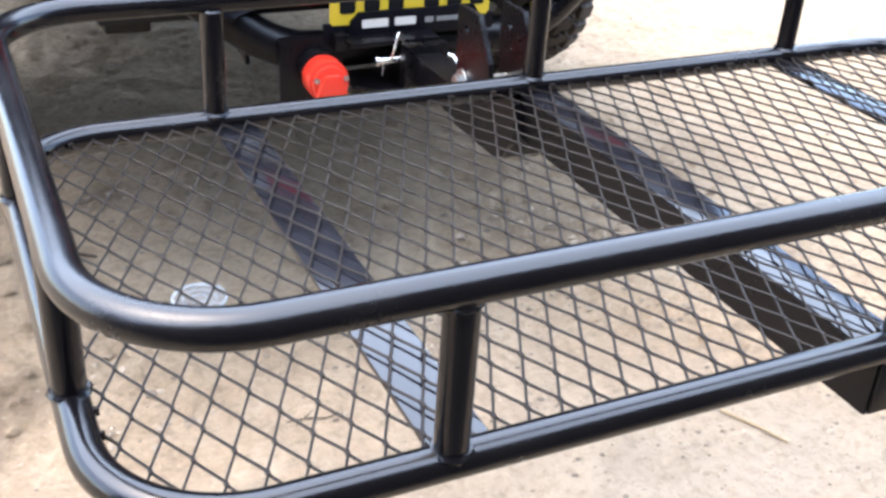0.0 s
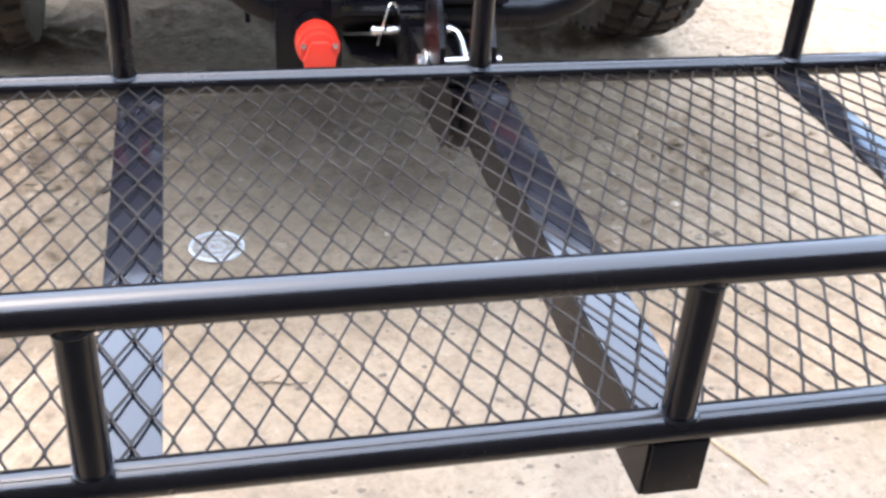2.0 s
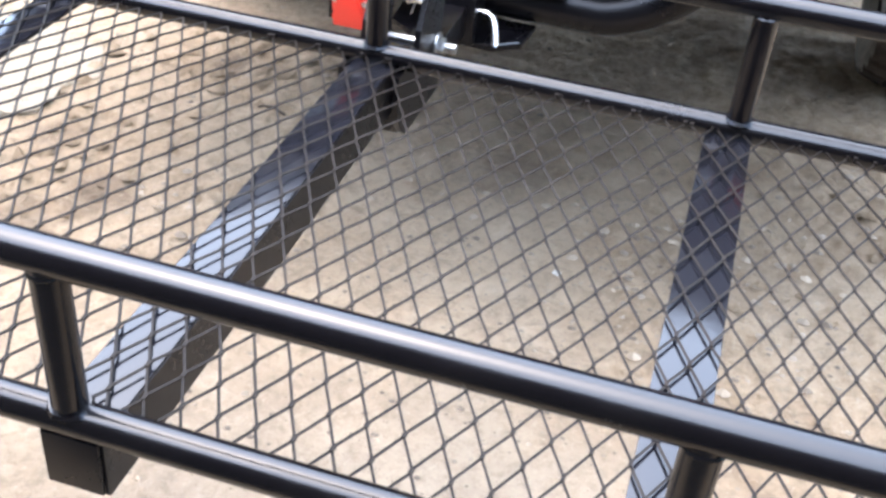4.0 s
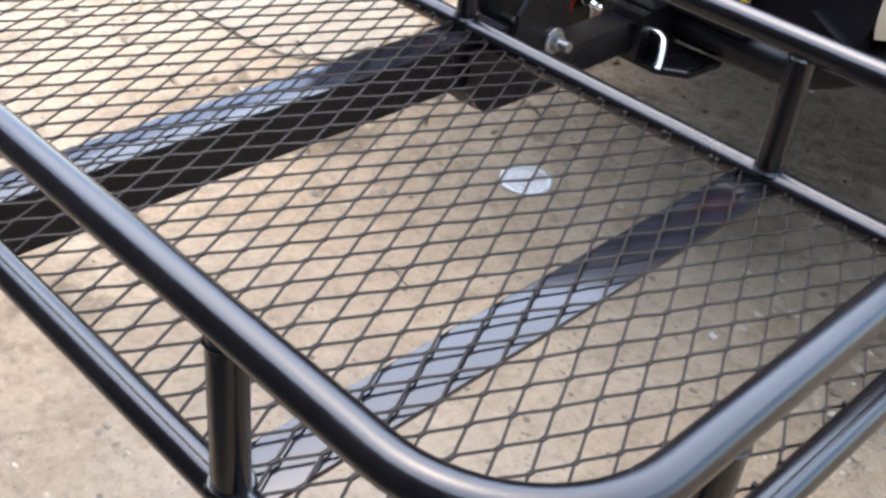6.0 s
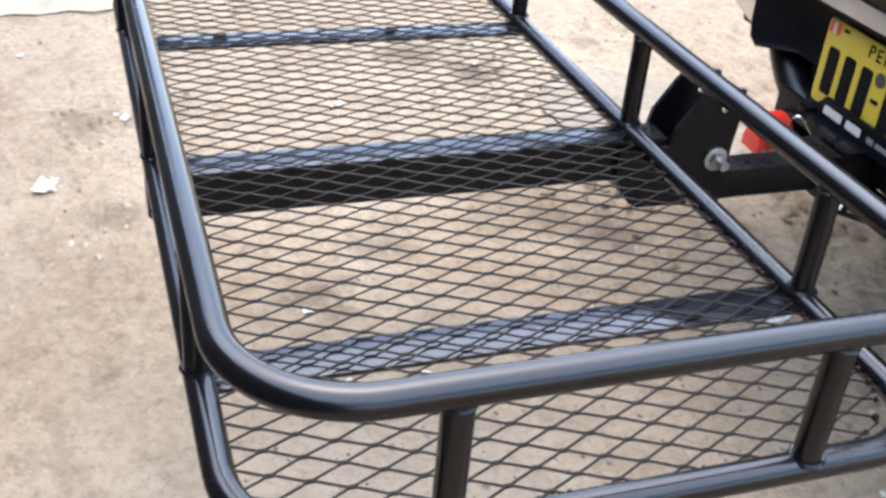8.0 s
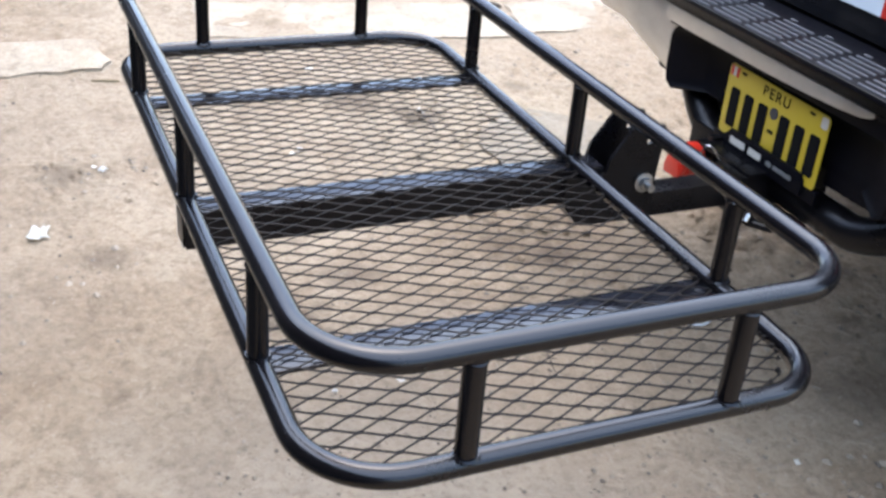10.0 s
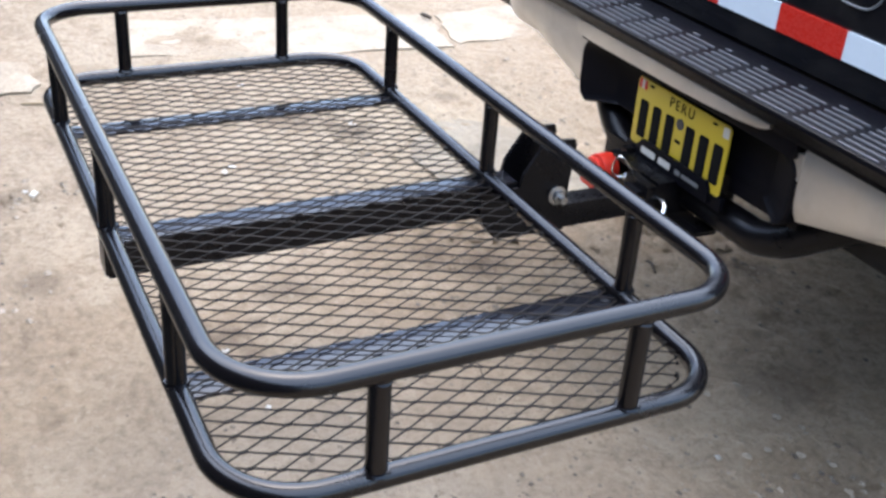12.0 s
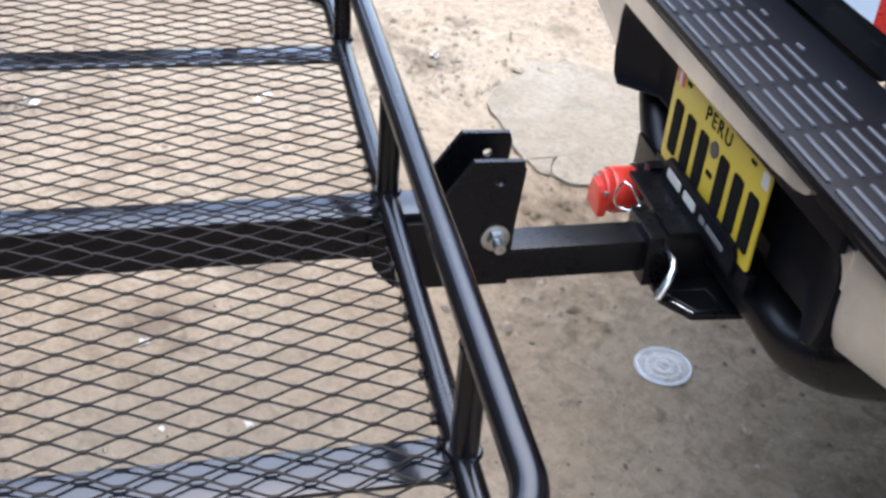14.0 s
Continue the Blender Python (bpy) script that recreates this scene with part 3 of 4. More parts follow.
# expanded metal floor: long diamonds across the carrier
def mesh_floor():
    short, long_, ox, oy = 0.0318, 0.0684, 0.0096, 0.0385
    inner = 0.014
    cx, cy = (X0 + X1) / 2, (Y0 + Y1) / 2
    hx, hy, r = (X1 - X0) / 2 - inner, (Y1 - Y0) / 2 - inner, BEND - inner
    rnd = random.Random(7)

    def inside(p):
        dx, dy = abs(p.x - cx) - (hx - r), abs(p.y - cy) - (hy - r)
        if dx > 0 and dy > 0:
            return math.hypot(dx, dy) <= r
        return dx <= r and dy <= r

    bm = bmesh.new()
    w, t = 0.0011, 0.0009

    def strand(a, b, tilt):
        a, b = Vector(a), Vector(b)
        if not inside(a) and not inside(b):
            return
        if not inside(b):
            a, b = b, a
        cut = not inside(a)
        if cut:
            lo, hi = 0.0, 1.0
            for _ in range(12):
                m = (lo + hi) / 2
                if inside(a.lerp(b, m)):
                    hi = m
                else:
                    lo = m
            a = a.lerp(b, hi)
        if cut and rnd.random() < 0.7 and a.y > 0.06:
            tip = 0.0010 + 0.0016 * rnd.random()
            at = a + (b - a).normalized() * 0.0045
            box(bm, at - Vector((tip, tip, 0.003)), at + Vector((tip, tip, 0.004)))
        along = (b - a).normalized()
        side = along.cross(Vector((0, 0, 1))).normalized()
        up = (Vector((0, 0, 1)) + side * tilt).normalized()
        side = up.cross(along)
        ring = []
        for p in (a, b):
            ring.append([bm.verts.new(p + side * w * u + up * t * v) for u, v in ((-1, -1), (1, -1), (1, 1), (-1, 1))])
        for k in range(4):
            bm.faces.new((ring[0][k], ring[0][(k + 1) % 4], ring[1][(k + 1) % 4], ring[1][k]))
        bm.faces.new(ring[0][::-1])
        bm.faces.new(ring[1])

    nodes = {}
    for i in range(-50, 52):
        for j in range(-4, 28):
            if (i + j) % 2 == 0:
                x = ox + i * short / 2 - 0.006 * (j * long_ / 2)
                y = oy + j * long_ / 2 + 0.006 * x
                nodes[i, j] = Vector((x + rnd.uniform(-0.0004, 0.0004), y + rnd.uniform(-0.0006, 0.0006), DECK + rnd.uniform(-0.0007, 0.0007)))
    for (i, j), p in nodes.items():
        for di in (-1, 1):
            q = nodes.get((i + di, j + 1))
            if q:
                strand(p + Vector((0, 0.0015, 0.0005)), q - Vector((0, 0.0015, 0.0005)), 0.35 * di)
        if inside(p):
            box(bm, p - Vector((0.0018, 0.0040, 0.0015)), p + Vector((0.0018, 0.0040, 0.0015)))
    return part("mesh_floor", bm, M_MESH, carrier, "black expanded steel mesh in long diamonds", smooth=False)


mesh_floor()

# folding hinge plates, shank and bolts
PLATE = [(0.672, 0.628), (0.678, 0.600), (0.700, 0.572), (0.716, 0.562), (0.862, 0.560), (0.863, 0.650), (0.870, 0.738), (0.866, 0.751), (0.802, 0.753), (0.760, 0.692), (0.754, 0.664), (0.672, 0.664)]


def holed_plate(bm, outline, hole, lo, hi):
    """A plate across x with a round hole (y, z, radius) through it."""
    y, z, r = hole
    rim = [(y + r * math.cos(k * math.pi / 8), z + r * math.sin(k * math.pi / 8)) for k in range(16)]
    for x in (lo, hi):
        edges = []
        for ring in (outline, rim):
            verts = [bm.verts.new((x, u, v)) for u, v in ring]
            edges += [bm.edges.new((p, q)) for p, q in zip(verts, verts[1:] + verts[:1])]
        bmesh.ops.triangle_fill(bm, use_beauty=True, edges=edges)
    for ring in (outline, rim):
        for (u0, v0), (u1, v1) in zip(ring, ring[1:] + ring[:1]):
            bm.faces.new([bm.verts.new(p) for p in ((lo, u0, v0), (lo, u1, v1), (hi, u1, v1), (hi, u0, v0))])
    bmesh.ops.remove_doubles(bm, verts=bm.verts[:], dist=1e-5)


for x in (-0.041, 0.033):
    bm = bmesh.new()
    holed_plate(bm, PLATE, (0.838, 0.722, 0.0065), x, x + 0.008)
    part("hinge_plate", bm, M_SATIN, carrier, "black steel folding hinge plate with a bolt hole", smooth=False)
bm = bmesh.new()
box(bm, (-0.0328, 0.674, 0.606), (-0.0252, 0.752, 0.6635), 0.001)
part("hinge_spacer", bm, M_SATIN, carrier, "black steel spacer welded to the beam")
SX, SZ = 0.0, 0.579
bm = bmesh.new()
prism(bm, [(0.690, 0.598), (0.706, 0.566), (0.858, 0.562), (0.858, 0.572), (0.714, 0.576), (0.700, 0.606), (0.700, 0.655), (0.690, 0.655)], "x", -0.0328, 0.0328)
part("hinge_channel", bm, M_SATIN, carrier, "black steel channel between the hinge plates")
bm = bmesh.new()
box(bm, (SX - 0.0255, 0.765, SZ - 0.0255), (SX + 0.0255, 1.165, SZ + 0.0255), 0.003)
part("hitch_shank", bm, M_SATIN, carrier, "square black steel hitch shank")


def bolt(y, z, r, length):
    bm = bmesh.new()
    disc(bm, (0.0435, y, z), (1, 0, 0), r, 0.004, 24, 0.0008)
    disc(bm, (0.050, y, z), (1, 0, 0), r * 0.66, 0.010, 6, 0.001)
    disc(bm, (0.060 + length / 2, y, z), (1, 0, 0), r * 0.36, 0.014 + length, 14, 0.001)
    for k in range(4):
        disc(bm, (0.058 + k * 0.004, y, z), (1, 0, 0), r * 0.40, 0.0015, 14)
    disc(bm, (-0.0435, y, z), (1, 0, 0), r, 0.004, 24, 0.0008)
    disc(bm, (-0.050, y, z), (1, 0, 0), r * 0.66, 0.010, 6, 0.001)
    disc(bm, (0.0, y, z), (1, 0, 0), r * 0.36, 0.10, 14)
    return part("bolt", bm, M_ZINC, carrier, "zinc-plated bolt with washer")


bolt(0.838, 0.638, 0.0195, 0.003)

# ---- pickup truck ----
truck = empty("pickup_truck", (0, 2.39, 0), "black pickup truck with a chrome rear step bumper", "pickup truck")
truck_at = Matrix.Translation((0, -2.39, 0))


def tpart(name, bm, material, label="", parent=None, smooth=True):
    """A part of the truck, given in world places."""
    ob = part(name, bm, material, parent or truck, label, smooth)
    ob.matrix_parent_inverse = truck_at if not parent else Matrix.Identity(4)
    return ob


# chrome bumper wings and upper strip: a curved face, bent forward at its ends
def bumper_face(x0, x1, bottom, top, steps, y_front=1.128, thick=0.02):
    bm = bmesh.new()
    cols = []
    for i in range(steps + 1):
        x = x0 + (x1 - x0) * i / steps
        bend = max(0.0, abs(x) - 0.66)
        y = y_front + bend ** 2 * 2.6 + 0.012 * max(0.0, abs(x) - 0.3)
        lo, hi = bottom(x), top(x)
        col = []
        for k in range(9):
            u = k / 8
            roll = 0.010 * (2 * abs(u - 0.55)) ** 4
            lean = 0.003 * (1 - u)
            col.append((bm.verts.new((x, y + roll + lean, lo + (hi - lo) * u)), bm.verts.new((x, y + roll + lean + thick, lo + (hi - lo) * u))))
        cols.append(col)
    for a, b in zip(cols, cols[1:]):
        for k in range(8):
            bm.faces.new((a[k][0], b[k][0], b[k + 1][0], a[k + 1][0]))
            bm.faces.new((a[k][1], a[k + 1][1], b[k + 1][1], b[k][1]))
        bm.faces.new((a[0][0], a[0][1], b[0][1], b[0][0]))
        bm.faces.new((a[8][0], b[8][0], b[8][1], a[8][1]))
    for c in (cols[0], cols[-1]):
        for k in range(8):
            bm.faces.new((c[k][0], c[k + 1][0], c[k + 1][1], c[k][1]))
    return bm


def wing_bottom(x):
    return 0.682 + 0.26 * min(0.24, max(0.0, abs(x) - 0.345))


def wing_top(x):
    return 0.849 if x < 0 else 0.836


tpart("bumper_wing", bumper_face(-0.93, -0.355, wing_bottom, wing_top, 30), M_CHROME, "dusty chrome bumper wing")
tpart("bumper_wing", bumper_face(0.356, 0.93, wing_bottom, wing_top, 30), M_CHROME, "dusty chrome bumper wing")
bm = bmesh.new()
prism(bm, [(-0.354, 0.8160), (-0.25, 0.8160), (0.0, 0.8185), (0.12, 0.822), (0.20, 0.8265), (0.255, 0.832), (0.275, 0.837), (0.284, 0.843), (0.285, 0.8495), (-0.354, 0.8495)], "y", 1.106, 1.160, 0.002)
tpart("bumper_strip", bm, M_CHROME, "chrome strip above the plate recess")

bm = bmesh.new()
box(bm, (-0.353, 1.1185, 0.806), (0.345, 1.158, 0.8485), 0.003)
tpart("recess_brow", bm, M_PLASTIC, "black plastic brow over the plate recess")

# recess round the plate
bm = bmesh.new()


def arch(half, top, bottom, r):
    """An open outline: up one side, over the top and down the other, with rounded corners."""
    out = [(-half + r * 0.7, bottom), (-half + r * 0.2, bottom + r * 0.25), (-half, bottom + r)]
    for cx, a in ((-half + r, 180), (half - r, 90)):
        out += [(cx + r * math.cos(radians(a - 90 * k / 6)), top - r + r * math.sin(radians(a - 90 * k / 6))) for k in range(7)]
    return out + [(half, bottom + r), (half - r * 0.2, bottom + r * 0.25), (half - r * 0.7, bottom)]


rows = [[bm.verts.new((x, y, z)) for x, z in arch(h, top, low, r)] for y, h, top, low, r in (
    (1.196, 0.354, 0.812, 0.664, 0.044), (1.130, 0.354, 0.812, 0.664, 0.044), (1.126, 0.350, 0.809, 0.667, 0.042),
    (1.128, 0.340, 0.802, 0.672, 0.036), (1.168, 0.262, 0.798, 0.680, 0.024))]
for a, b in zip(rows, rows[1:]):
    for k in range(len(a) - 1):
        bm.faces.new((a[k], a[k + 1], b[k + 1], b[k]))
bm.faces.new(rows[-1])
bm.faces.new(rows[0][::-1])
for k in (0, -1):
    bm.faces.new([r[k] for r in rows])
tpart("plate_recess", bm, M_PLASTIC, "black plastic licence plate recess")

for side in (-1, 1):
    bm = bmesh.new()
    bend = [(side * (0.310 + 0.044 * math.sin(radians(a))), 0.768 + 0.044 * math.cos(radians(a))) for a in range(0, 91, 15)]
    prism(bm, bend + [(side * 0.358, 0.768), (side * 0.358, 0.8188), (side * 0.310, 0.8188)], "y", 1.1275, 1.150)
    tpart("bumper_corner", bm, M_CHROME, "chrome bumper corner over the plate recess")
bm = bmesh.new()
prism(bm, [(0.150, 0.648), (0.344, 0.654), (0.344, 0.700), (0.150, 0.700)], "y", 1.1685, 1.178)
tpart("recess_skirt", bm, M_PLASTIC, "black plastic recess skirt")

# step pad with staggered ridges
bm = bmesh.new()
prism(bm, [(1.108, 0.8505), (1.262, 0.8505), (1.262, 0.892), (1.086, 0.892), (1.080, 0.889), (1.080, 0.881)], "x", -0.78, 0.78, 0.002)
pad = tpart("step_pad", bm, M_PLASTIC, "black plastic bumper step pad with grey ridges")
for side in (-1, 1):
    bm = bmesh.new()
    prism(bm, [(side * 0.78, 1.10), (side * 0.90, 1.20), (side * 0.92, 1.30), (side * 0.78, 1.30)], "z", 0.850, 0.890, 0.003)
    tpart("step_pad_end", bm, M_PLASTIC)
bm = bmesh.new()
box(bm, (0.287, 1.112, 0.8385), (0.93, 1.16, 0.8495), 0.003)
tpart("bumper_lip", bm, M_PLASTIC)
RIDGES = {}
for length in (0.090, 0.020):
    bm = bmesh.new()
    box(bm, (0, -0.0026, 0.8905), (length, 0.0026, 0.8955), 0.0014, 1)
    RIDGES[length] = mesh_of("ridge", bm, M_RIDGE)
for g in range(-7, 7):
    for k in range(-1, 6):
        x0 = 0.034 + g * 0.105 - k * 0.003
        if abs(x0) < 0.70:
            ridge = new("ridge", RIDGES[0.090 if k < 5 else 0.020])
            ridge.parent = pad
            ridge.location = (x0, 1.108 + k * 0.0205, 0)

# number plate
bm = bmesh.new()
prism(bm, rounded(-0.153, 0.627, 0.153, 0.776, 0.010, 4), "y", 1.155, 1.158, 0.0006)
plate = tpart("licence_plate", bm, M_YELLOW, "yellow licence plate with black print")


def stamp(name, parent, material, boxes, y=1.1538, depth=0.0014):
    bm = bmesh.new()
    for x, z, w, h in boxes:
        prism(bm, rounded(x - w / 2, z - h / 2, x + w / 2, z + h / 2, min(w, h) * 0.18, 2), "y", y, y + depth)
    ob = part(name, bm, material, parent, smooth=False)
    ob.matrix_parent_inverse = Matrix.Identity(4)
    return ob


for x in (-0.121, -0.076, -0.031, 0.037, 0.082, 0.127):
    stamp("plate_character", plate, M_INK, [(x, 0.689, 0.029, 0.083)])
stamp("plate_character", plate, M_INK, [(0.003, 0.686, 0.018, 0.007)])
stamp("flag_stripe", plate, M_TAPE_RED, [(-0.144, 0.762, 0.009, 0.020)])
stamp("flag_stripe", plate, M_WHITE, [(-0.135, 0.762, 0.009, 0.020)])
stamp("flag_stripe", plate, M_TAPE_RED, [(-0.126, 0.762, 0.009, 0.020)])
stamp("sticker", plate, M_WHITE, [(0.141, 0.761, 0.018, 0.022)])
for x in (-0.105, 0.105):
    stamp("plate_slot", plate, M_INK, [(x, 0.766, 0.014, 0.005)])
bm = bmesh.new()
disc(bm, (0.003, 1.1545, 0.724), (0, -1, 0), 0.012, 0.002, 20)
part("plate_seal", bm, M_SEAL, plate)
words = bpy.data.curves.new("word", "FONT")
words.space_character = 1.25
words.body, words.size, words.extrude, words.align_x, words.align_y = "PERU", 0.031, 0.0006, "CENTER", "CENTER"
holder = bpy.data.objects.new("word", words)
scene.collection.objects.link(holder)
bpy.context.view_layer.update()
me = bpy.data.meshes.new_from_object(holder.evaluated_get(bpy.context.evaluated_depsgraph_get()))
bpy.data.objects.remove(holder)
me.materials.append(M_INK)
word = new("plate_word", me)
word.parent = plate
word.matrix_basis = pose(0.0, 1.1545, 0.757, 90, 0, 0)

# dealer strip under the plate: white bars for the print
bm = bmesh.new()
prism(bm, [(-0.118, 0.606), (0.128, 0.606), (0.128, 0.636), (0.118, 0.650), (-0.102, 0.650), (-0.118, 0.634)], "y", 1.146, 1.154, 0.002)
prism(bm, [(-0.162, 0.600), (0.162, 0.600), (0.162, 0.628), (-0.162, 0.628)], "y", 1.154, 1.166, 0.002)
holder_strip = tpart("plate_holder", bm, M_PLASTIC, "black plate holder with white print")
plate.location = holder_strip.location = (0.004, -0.0145, 0.011)
stamp("print_bar", holder_strip, M_WHITE, [(-0.073, 0.630, 0.049, 0.0145), (-0.016, 0.630, 0.040, 0.0145)], 1.1448, 0.0016)
stamp("print_bar", holder_strip, M_GREY, [(0.030, 0.629, 0.016, 0.010), (0.072, 0.629, 0.055, 0.008)], 1.1448, 0.0016)

# receiver hitch
bm = bmesh.new()
box(bm, (-0.034, 1.062, SZ - 0.034), (0.034, 1.30, SZ + 0.034), 0.004)
box(bm, (-0.041, 1.058, SZ - 0.041), (0.041, 1.082, SZ + 0.041), 0.006)
box(bm, (-0.130, 1.088, SZ + 0.035), (0.036, 1.190, SZ + 0.043), 0.001)
tpart("receiver_tube", bm, M_SATIN, "black square receiver tube with collar")
bm = bmesh.new()
half = [(0.24, 1.186, 0.583), (0.31, 1.192, 0.611), (0.38, 1.206, 0.667), (0.46, 1.226, 0.724), (0.55, 1.26, 0.785)]
half = [(0.20, 1.186, 0.583)] + half
smooth = []
for k in range(1, len(half) - 1):
    p, q, r = (Vector(half[k + d]) for d in (-1, 0, 1))
    smooth += [((p + q) / 2).lerp(q, u).lerp(q.lerp((q + r) / 2, u), u) for u in (0.0, 0.25, 0.5, 0.75)]
smooth.append(Vector(half[-1]))
bar = [(0.045 - p.x, p.y, p.z) for p in smooth[::-1]] + smooth
sweep(bm, bar, 0.0350, 20)
tpart("hitch_bar", bm, M_SATIN, "round black hitch cross bar")
for x in (-0.285, 0.277):
    bm = bmesh.new()
    prism(bm, [(1.190, 0.566), (1.42, 0.600), (1.46, 0.74), (1.225, 0.74), (1.205, 0.66)], "x", x, x + 0.008, 0.001)
    tpart("hitch_bracket", bm, M_SATIN, "black steel hitch side bracket")
bm = bmesh.new()
prism(bm, [(0.030, 1.078), (0.070, 1.076), (0.112, 1.108), (0.118, 1.190), (-0.118, 1.190), (-0.112, 1.108), (-0.070, 1.076), (-0.030, 1.078)], "z", SZ - 0.050, SZ - 0.041, 0.002)
tpart("chain_plate", bm, M_SATIN, "black steel safety chain plate")
bm = bmesh.new()
sweep(bm, [(0.056, 1.086, SZ - 0.046), (0.102, 1.118, SZ - 0.046), (0.106, 1.158, SZ - 0.046), (0.056, 1.150, SZ - 0.046)], 0.006, 10, closed=True)
tpart("chain_loop", bm, M_SATIN)

# lamp socket with red cap
bm = bmesh.new()
box(bm, (-0.238, 1.142, 0.500), (-0.124, 1.150, 0.624), 0.002)
box(bm, (-0.146, 1.118, 0.600), (-0.124, 1.190, 0.628), 0.002)
disc(bm, (-0.175, 1.138, 0.573), (0, -1, 0), 0.030, 0.040, 20, 0.002)
socket = tpart("socket", bm, M_SATIN, "black trailer socket on its bracket")
bm = bmesh.new()
disc(bm, (-0.172, 1.098, 0.563), (0, -1, 0), 0.037, 0.040, 28, 0.006)
disc(bm, (-0.172, 1.072, 0.562), (0, -1, 0), 0.032, 0.012, 28, 0.004)
prism(bm, [(-0.197, 0.530), (-0.147, 0.530), (-0.145, 0.548), (-0.155, 0.575), (-0.160, 0.580), (-0.184, 0.580), (-0.189, 0.575), (-0.199, 0.548)], "y", 1.056, 1.070, 0.003)
part("cap", bm, M_RED, socket, "red plastic socket cap")
for dx in (-0.026, 0.026):
    bm = bmesh.new()
    disc(bm, (-0.172 + dx, 1.065, 0.572), (0, -1, 0), 0.0045, 0.006, 10)
    part("screw", bm, M_ZINC, socket)

bm = bmesh.new()
sweep(bm, [(0.078, 1.0880, SZ - 0.0403), (0.092, 1.0990, SZ - 0.0402), (0.108, 1.1110, SZ - 0.0403)], 0.0011, 8)
tpart("worn_edge", bm, M_ZINC, "bare steel edge of the chain plate")

# hitch pin: straight through the receiver, bent at one end, clip at the other
bm = bmesh.new()
pin = [(-0.078, 1.095, SZ + 0.006), (0.053, 1.095, SZ + 0.006), (0.064, 1.091, SZ + 0.002), (0.070, 1.083, SZ - 0.010), (0.073, 1.076, SZ - 0.024), (0.075, 1.069, SZ - 0.036)]
sweep(bm, pin, 0.0068, 14)
disc(bm, (-0.079, 1.095, SZ + 0.006), (1, 0, 0), 0.010, 0.006, 14, 0.001)
tpart("hitch_pin", bm, M_STEEL, "bent bright steel hitch pin")
bm = bmesh.new()
bend = [Vector(p) for p in ((-0.034, 1.098, 0.572), (-0.036, 1.091, 0.588), (-0.041, 1.070, 0.627), (-0.058, 1.053, 0.648), (-0.068, 1.044, 0.624), (-0.070, 1.053, 0.600), (-0.055, 1.081, 0.598), (-0.048, 1.096, 0.594))]
loop = []
for a, b, c, d in zip(bend, bend[1:], bend[2:], bend[3:]):
    for k in range(7):
        u = k / 7
        loop.append(0.5 * (2 * b + (c - a) * u + (2 * a - 5 * b + 4 * c - d) * u ** 2 + (3 * b - a - 3 * c + d) * u ** 3))
sweep(bm, loop + [bend[-2]], 0.0017, 8)
sweep(bm, [(-0.064, 1.094, 0.594), (-0.068, 1.089, 0.578), (-0.072, 1.086, 0.562)], 0.0017, 8)
tpart("clip", bm, M_STEEL, "bright wire retaining clip")

# tailgate with reflective tape
bm = bmesh.new()
prism(bm, [(1.262, 0.900), (1.330, 0.900), (1.330, 1.420), (1.268, 1.420), (1.256, 1.400), (1.256, 1.060), (1.262, 1.010), (1.262, 0.930)], "x", -0.70, 0.70, 0.006)
gate = tpart("tailgate", bm, M_CAR, "glossy black tailgate with outlined lettering shapes")
for i in range(-4, 4):
    x0 = 0.093 + 0.176 * i
    bm = bmesh.new()
    box(bm, (x0 + 0.0005, 1.2555, 0.951), (x0 + 0.1755, 1.2618, 1.004))
    ob = part("tape", bm, M_TAPE_RED if i % 2 == 0 else M_TAPE_WHITE, gate, ("red" if i % 2 == 0 else "silver white") + " reflective tape", smooth=False)
    ob.matrix_parent_inverse = Matrix.Identity(4)
for i, x in enumerate((-0.45, -0.27, -0.09, 0.09, 0.27, 0.45)):
    bm = bmesh.new()
    sweep(bm, [(px, 1.2555, pz) for px, pz in rounded(x - 0.06, 1.050, x + 0.06, 1.170, 0.045, 5)], 0.0022, 6, closed=True)
    part("letter_outline", bm, M_GREY, gate)

bm = bmesh.new()
box(bm, (-0.52, 1.225, 0.64), (0.52, 1.300, 0.848), 0.01)
tpart("cross_member", bm, M_UNDER)
bm = bmesh.new()
box(bm, (-0.38, 1.80, 0.54), (0.38, 2.36, 0.85), 0.06)
tpart("underbody", bm, M_UNDER)

# body: bed sides, wheel arches, cab and underside
def arch_side(x0, x1):
    bm = bmesh.new()
    outline = [(1.262, 0.70), (1.262, 1.43), (3.02, 1.43), (3.02, 0.62), (2.52 + 0.50, 0.62)]
    outline += [(2.52 + 0.50 * math.cos(a), 0.43 + 0.50 * math.sin(a)) for a in [math.pi * (0.12 + 0.76 * k / 14) for k in range(15)]]
    outline += [(2.52 - 0.50, 0.60), (1.55, 0.66)]
    prism(bm, outline, "x", x0, x1, 0.01)
    return bm


for x0, x1 in ((-0.99, -0.705), (0.705, 0.99)):
    tpart("bed_side", arch_side(x0, x1), M_CAR)
bm = bmesh.new()
box(bm, (-0.705, 1.335, 0.86), (0.705, 2.85, 0.92), 0.01)
tpart("bed_floor", bm, M_UNDER)
bm = bmesh.new()
prism(bm, [(2.87, 0.52), (2.87, 1.36), (3.02, 1.76), (3.30, 1.84), (4.35, 1.84), (4.95, 1.42), (6.00, 1.28), (6.15, 0.95), (6.12, 0.58), (5.75, 0.56), (5.20, 0.56), (4.75, 0.52)], "x", -0.90, 0.90, 0.05)
tpart("cab", bm, M_CAR)
bm = bmesh.new()
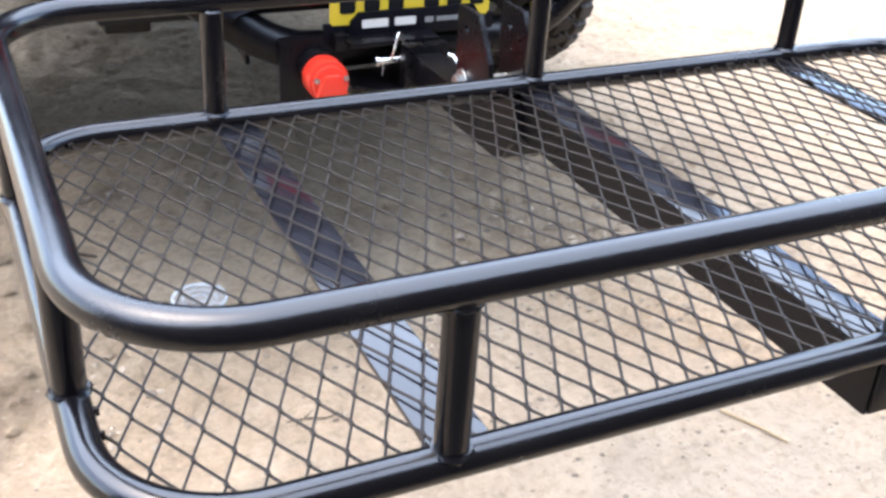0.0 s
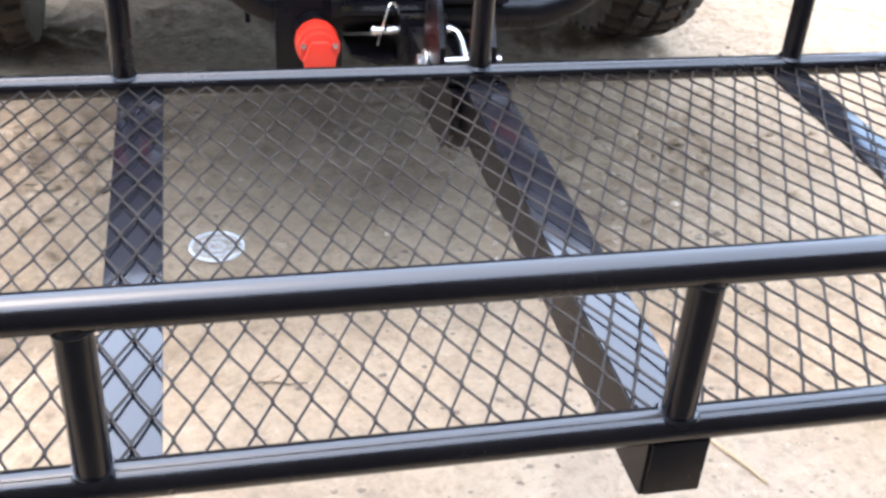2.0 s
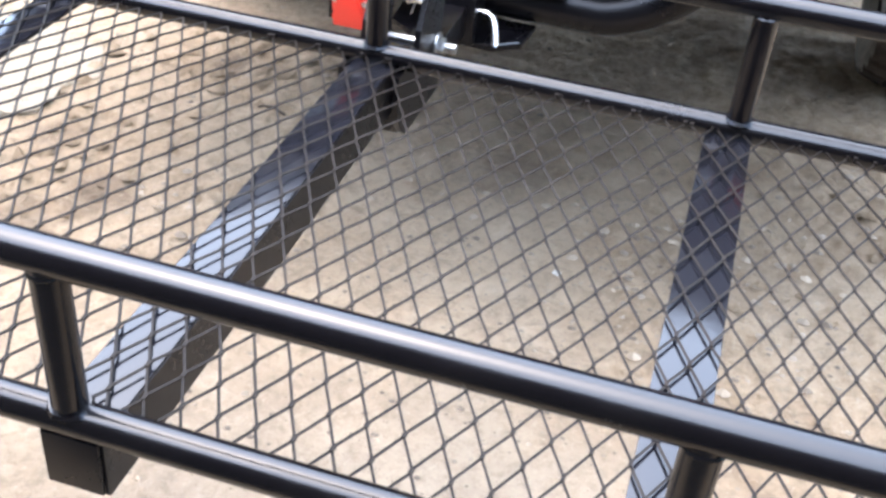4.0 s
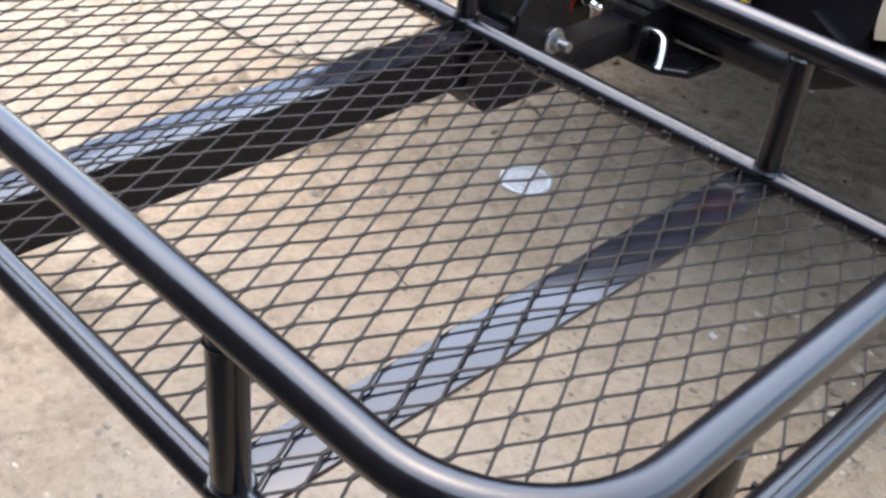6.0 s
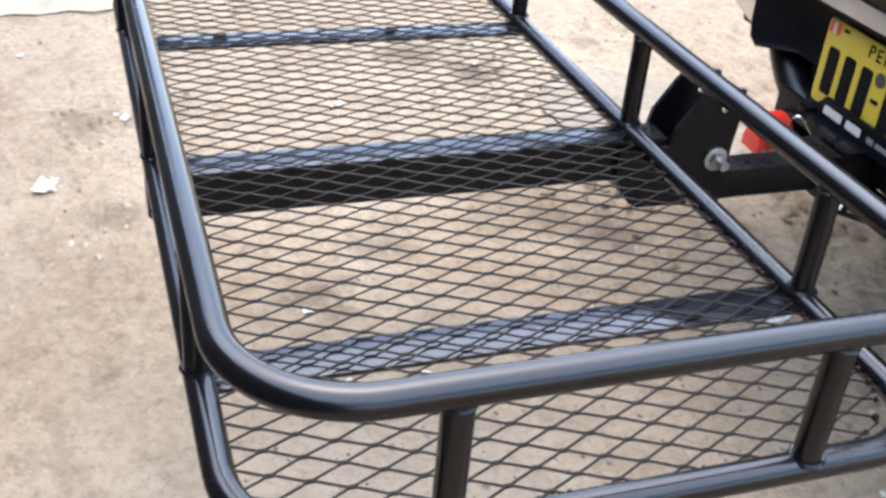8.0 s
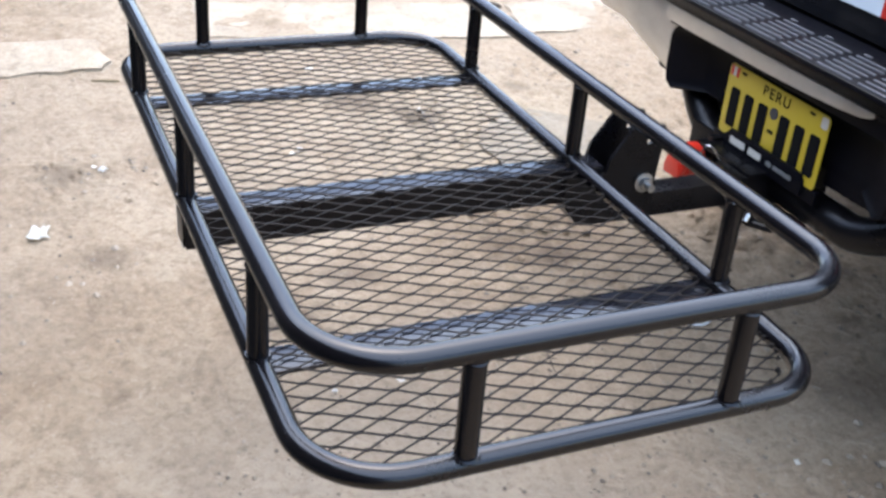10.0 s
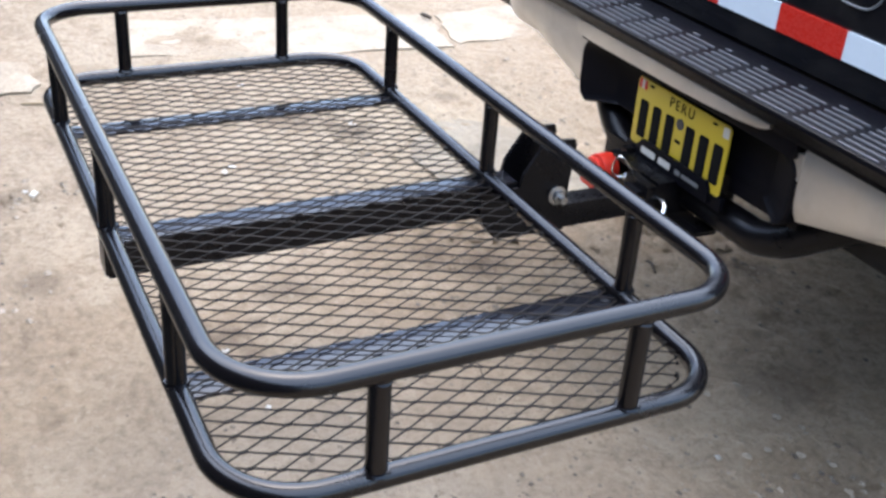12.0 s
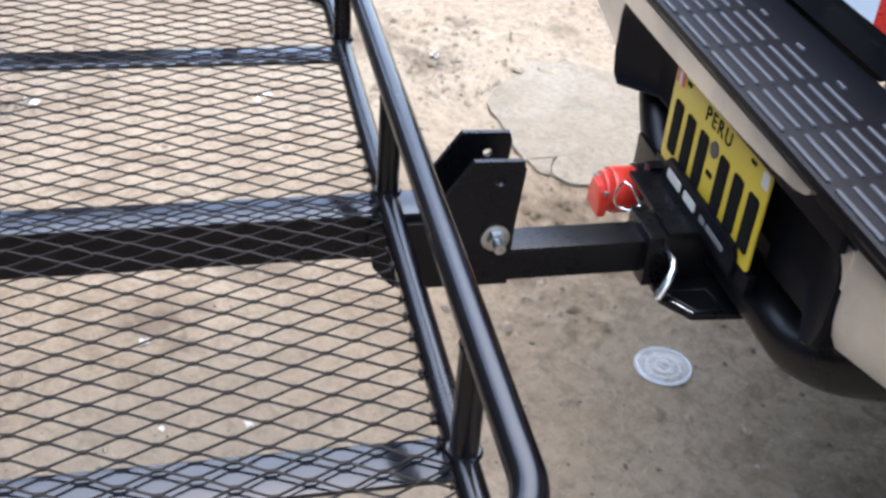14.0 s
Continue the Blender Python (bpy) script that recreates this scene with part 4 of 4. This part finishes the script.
prism(bm, [(-0.66, 1.42), (0.66, 1.42), (0.60, 1.70), (-0.60, 1.70)], "y", 2.86, 2.90)
tpart("rear_window", bm, M_WINDOW)
for x in (-0.50, 0.42):
    bm = bmesh.new()
    box(bm, (x, 1.30, 0.60), (x + 0.08, 5.60, 0.74), 0.01)
    tpart("chassis_rail", bm, M_UNDER)
bm = bmesh.new()
sweep(bm, [(-0.78, 2.52, 0.40), (0.78, 2.52, 0.40)], 0.045, 16)
bmesh.ops.create_uvsphere(bm, u_segments=20, v_segments=12, radius=0.15, matrix=Matrix.Translation((0.05, 2.52, 0.40)) @ Matrix.Diagonal((1, 0.9, 1, 1)))
tpart("rear_axle", bm, M_UNDER)


def tyre_mesh(r=0.39, half=0.14):
    """A chunky off-road tyre: tread blocks raised out of one skin."""
    profile = [(-0.80, 0.60), (-0.94, 0.67), (-1.0, 0.76), (-1.01, 0.84), (-0.985, 0.90)]
    tread = [-0.97 + 1.94 * k / 30 for k in range(31)]
    count, lugs = 408, 34
    bm = bmesh.new()
    rings = []
    for k in range(count):
        a = 2 * math.pi * k / count
        ring = [(u * half, v * r) for u, v in profile]
        for u in tread:
            row = min(3, int((u + 1) * 2))
            edge = (u + 1) * 2 - row
            turn = (k / count * lugs + (0.5 if row % 2 else 0.0) + (0.55, -0.9, 0.9, -0.55)[row] * (edge - 0.5) * 0.45) % 1.0
            block = 0.08 < edge < 0.94 and 0.0 <= turn < 0.74
            if row in (0, 3):
                block = 0.0 <= turn < 0.70 and (edge < 0.92 if row == 0 else edge > 0.08)
            crown = 0.985 - 0.055 * max(0.0, abs(u) - 0.62) / 0.38
            ring.append((u * half, (crown + (0.0 if block else -0.032)) * r + (0.004 if block and row in (1, 2) else 0.0)))
        ring += [(-u * half, v * r) for u, v in profile[::-1]]
        rings.append([bm.verts.new((u, v * math.cos(a), v * math.sin(a))) for u, v in ring])
    for k in range(count):
        one, two = rings[k], rings[(k + 1) % count]
        for i in range(len(one) - 1):
            bm.faces.new((one[i], one[i + 1], two[i + 1], two[i]))
    return mesh_of("tyre", bm, M_RUBBER)


TYRE = tyre_mesh()
bm = bmesh.new()
disc(bm, (0, 0, 0), (1, 0, 0), 0.234, 0.21, 40, 0.01)
disc(bm, (0, 0, 0), (1, 0, 0), 0.08, 0.24, 20, 0.01)
RIM = mesh_of("rim", bm, M_RIM, True)


def wheel(x, y, r=0.39):
    hub = new("wheel")
    hub.empty_display_size = 0.1
    hub.parent = truck
    hub.location = (x, y - 2.39, r - 0.004)
    for name, me in (("tyre", TYRE), ("rim", RIM)):
        ob = new(name, me)
        ob.parent = hub
    return hub


for x in (-0.94, 0.94):
    for y in (2.52, 5.58):
        wheel(x, y)
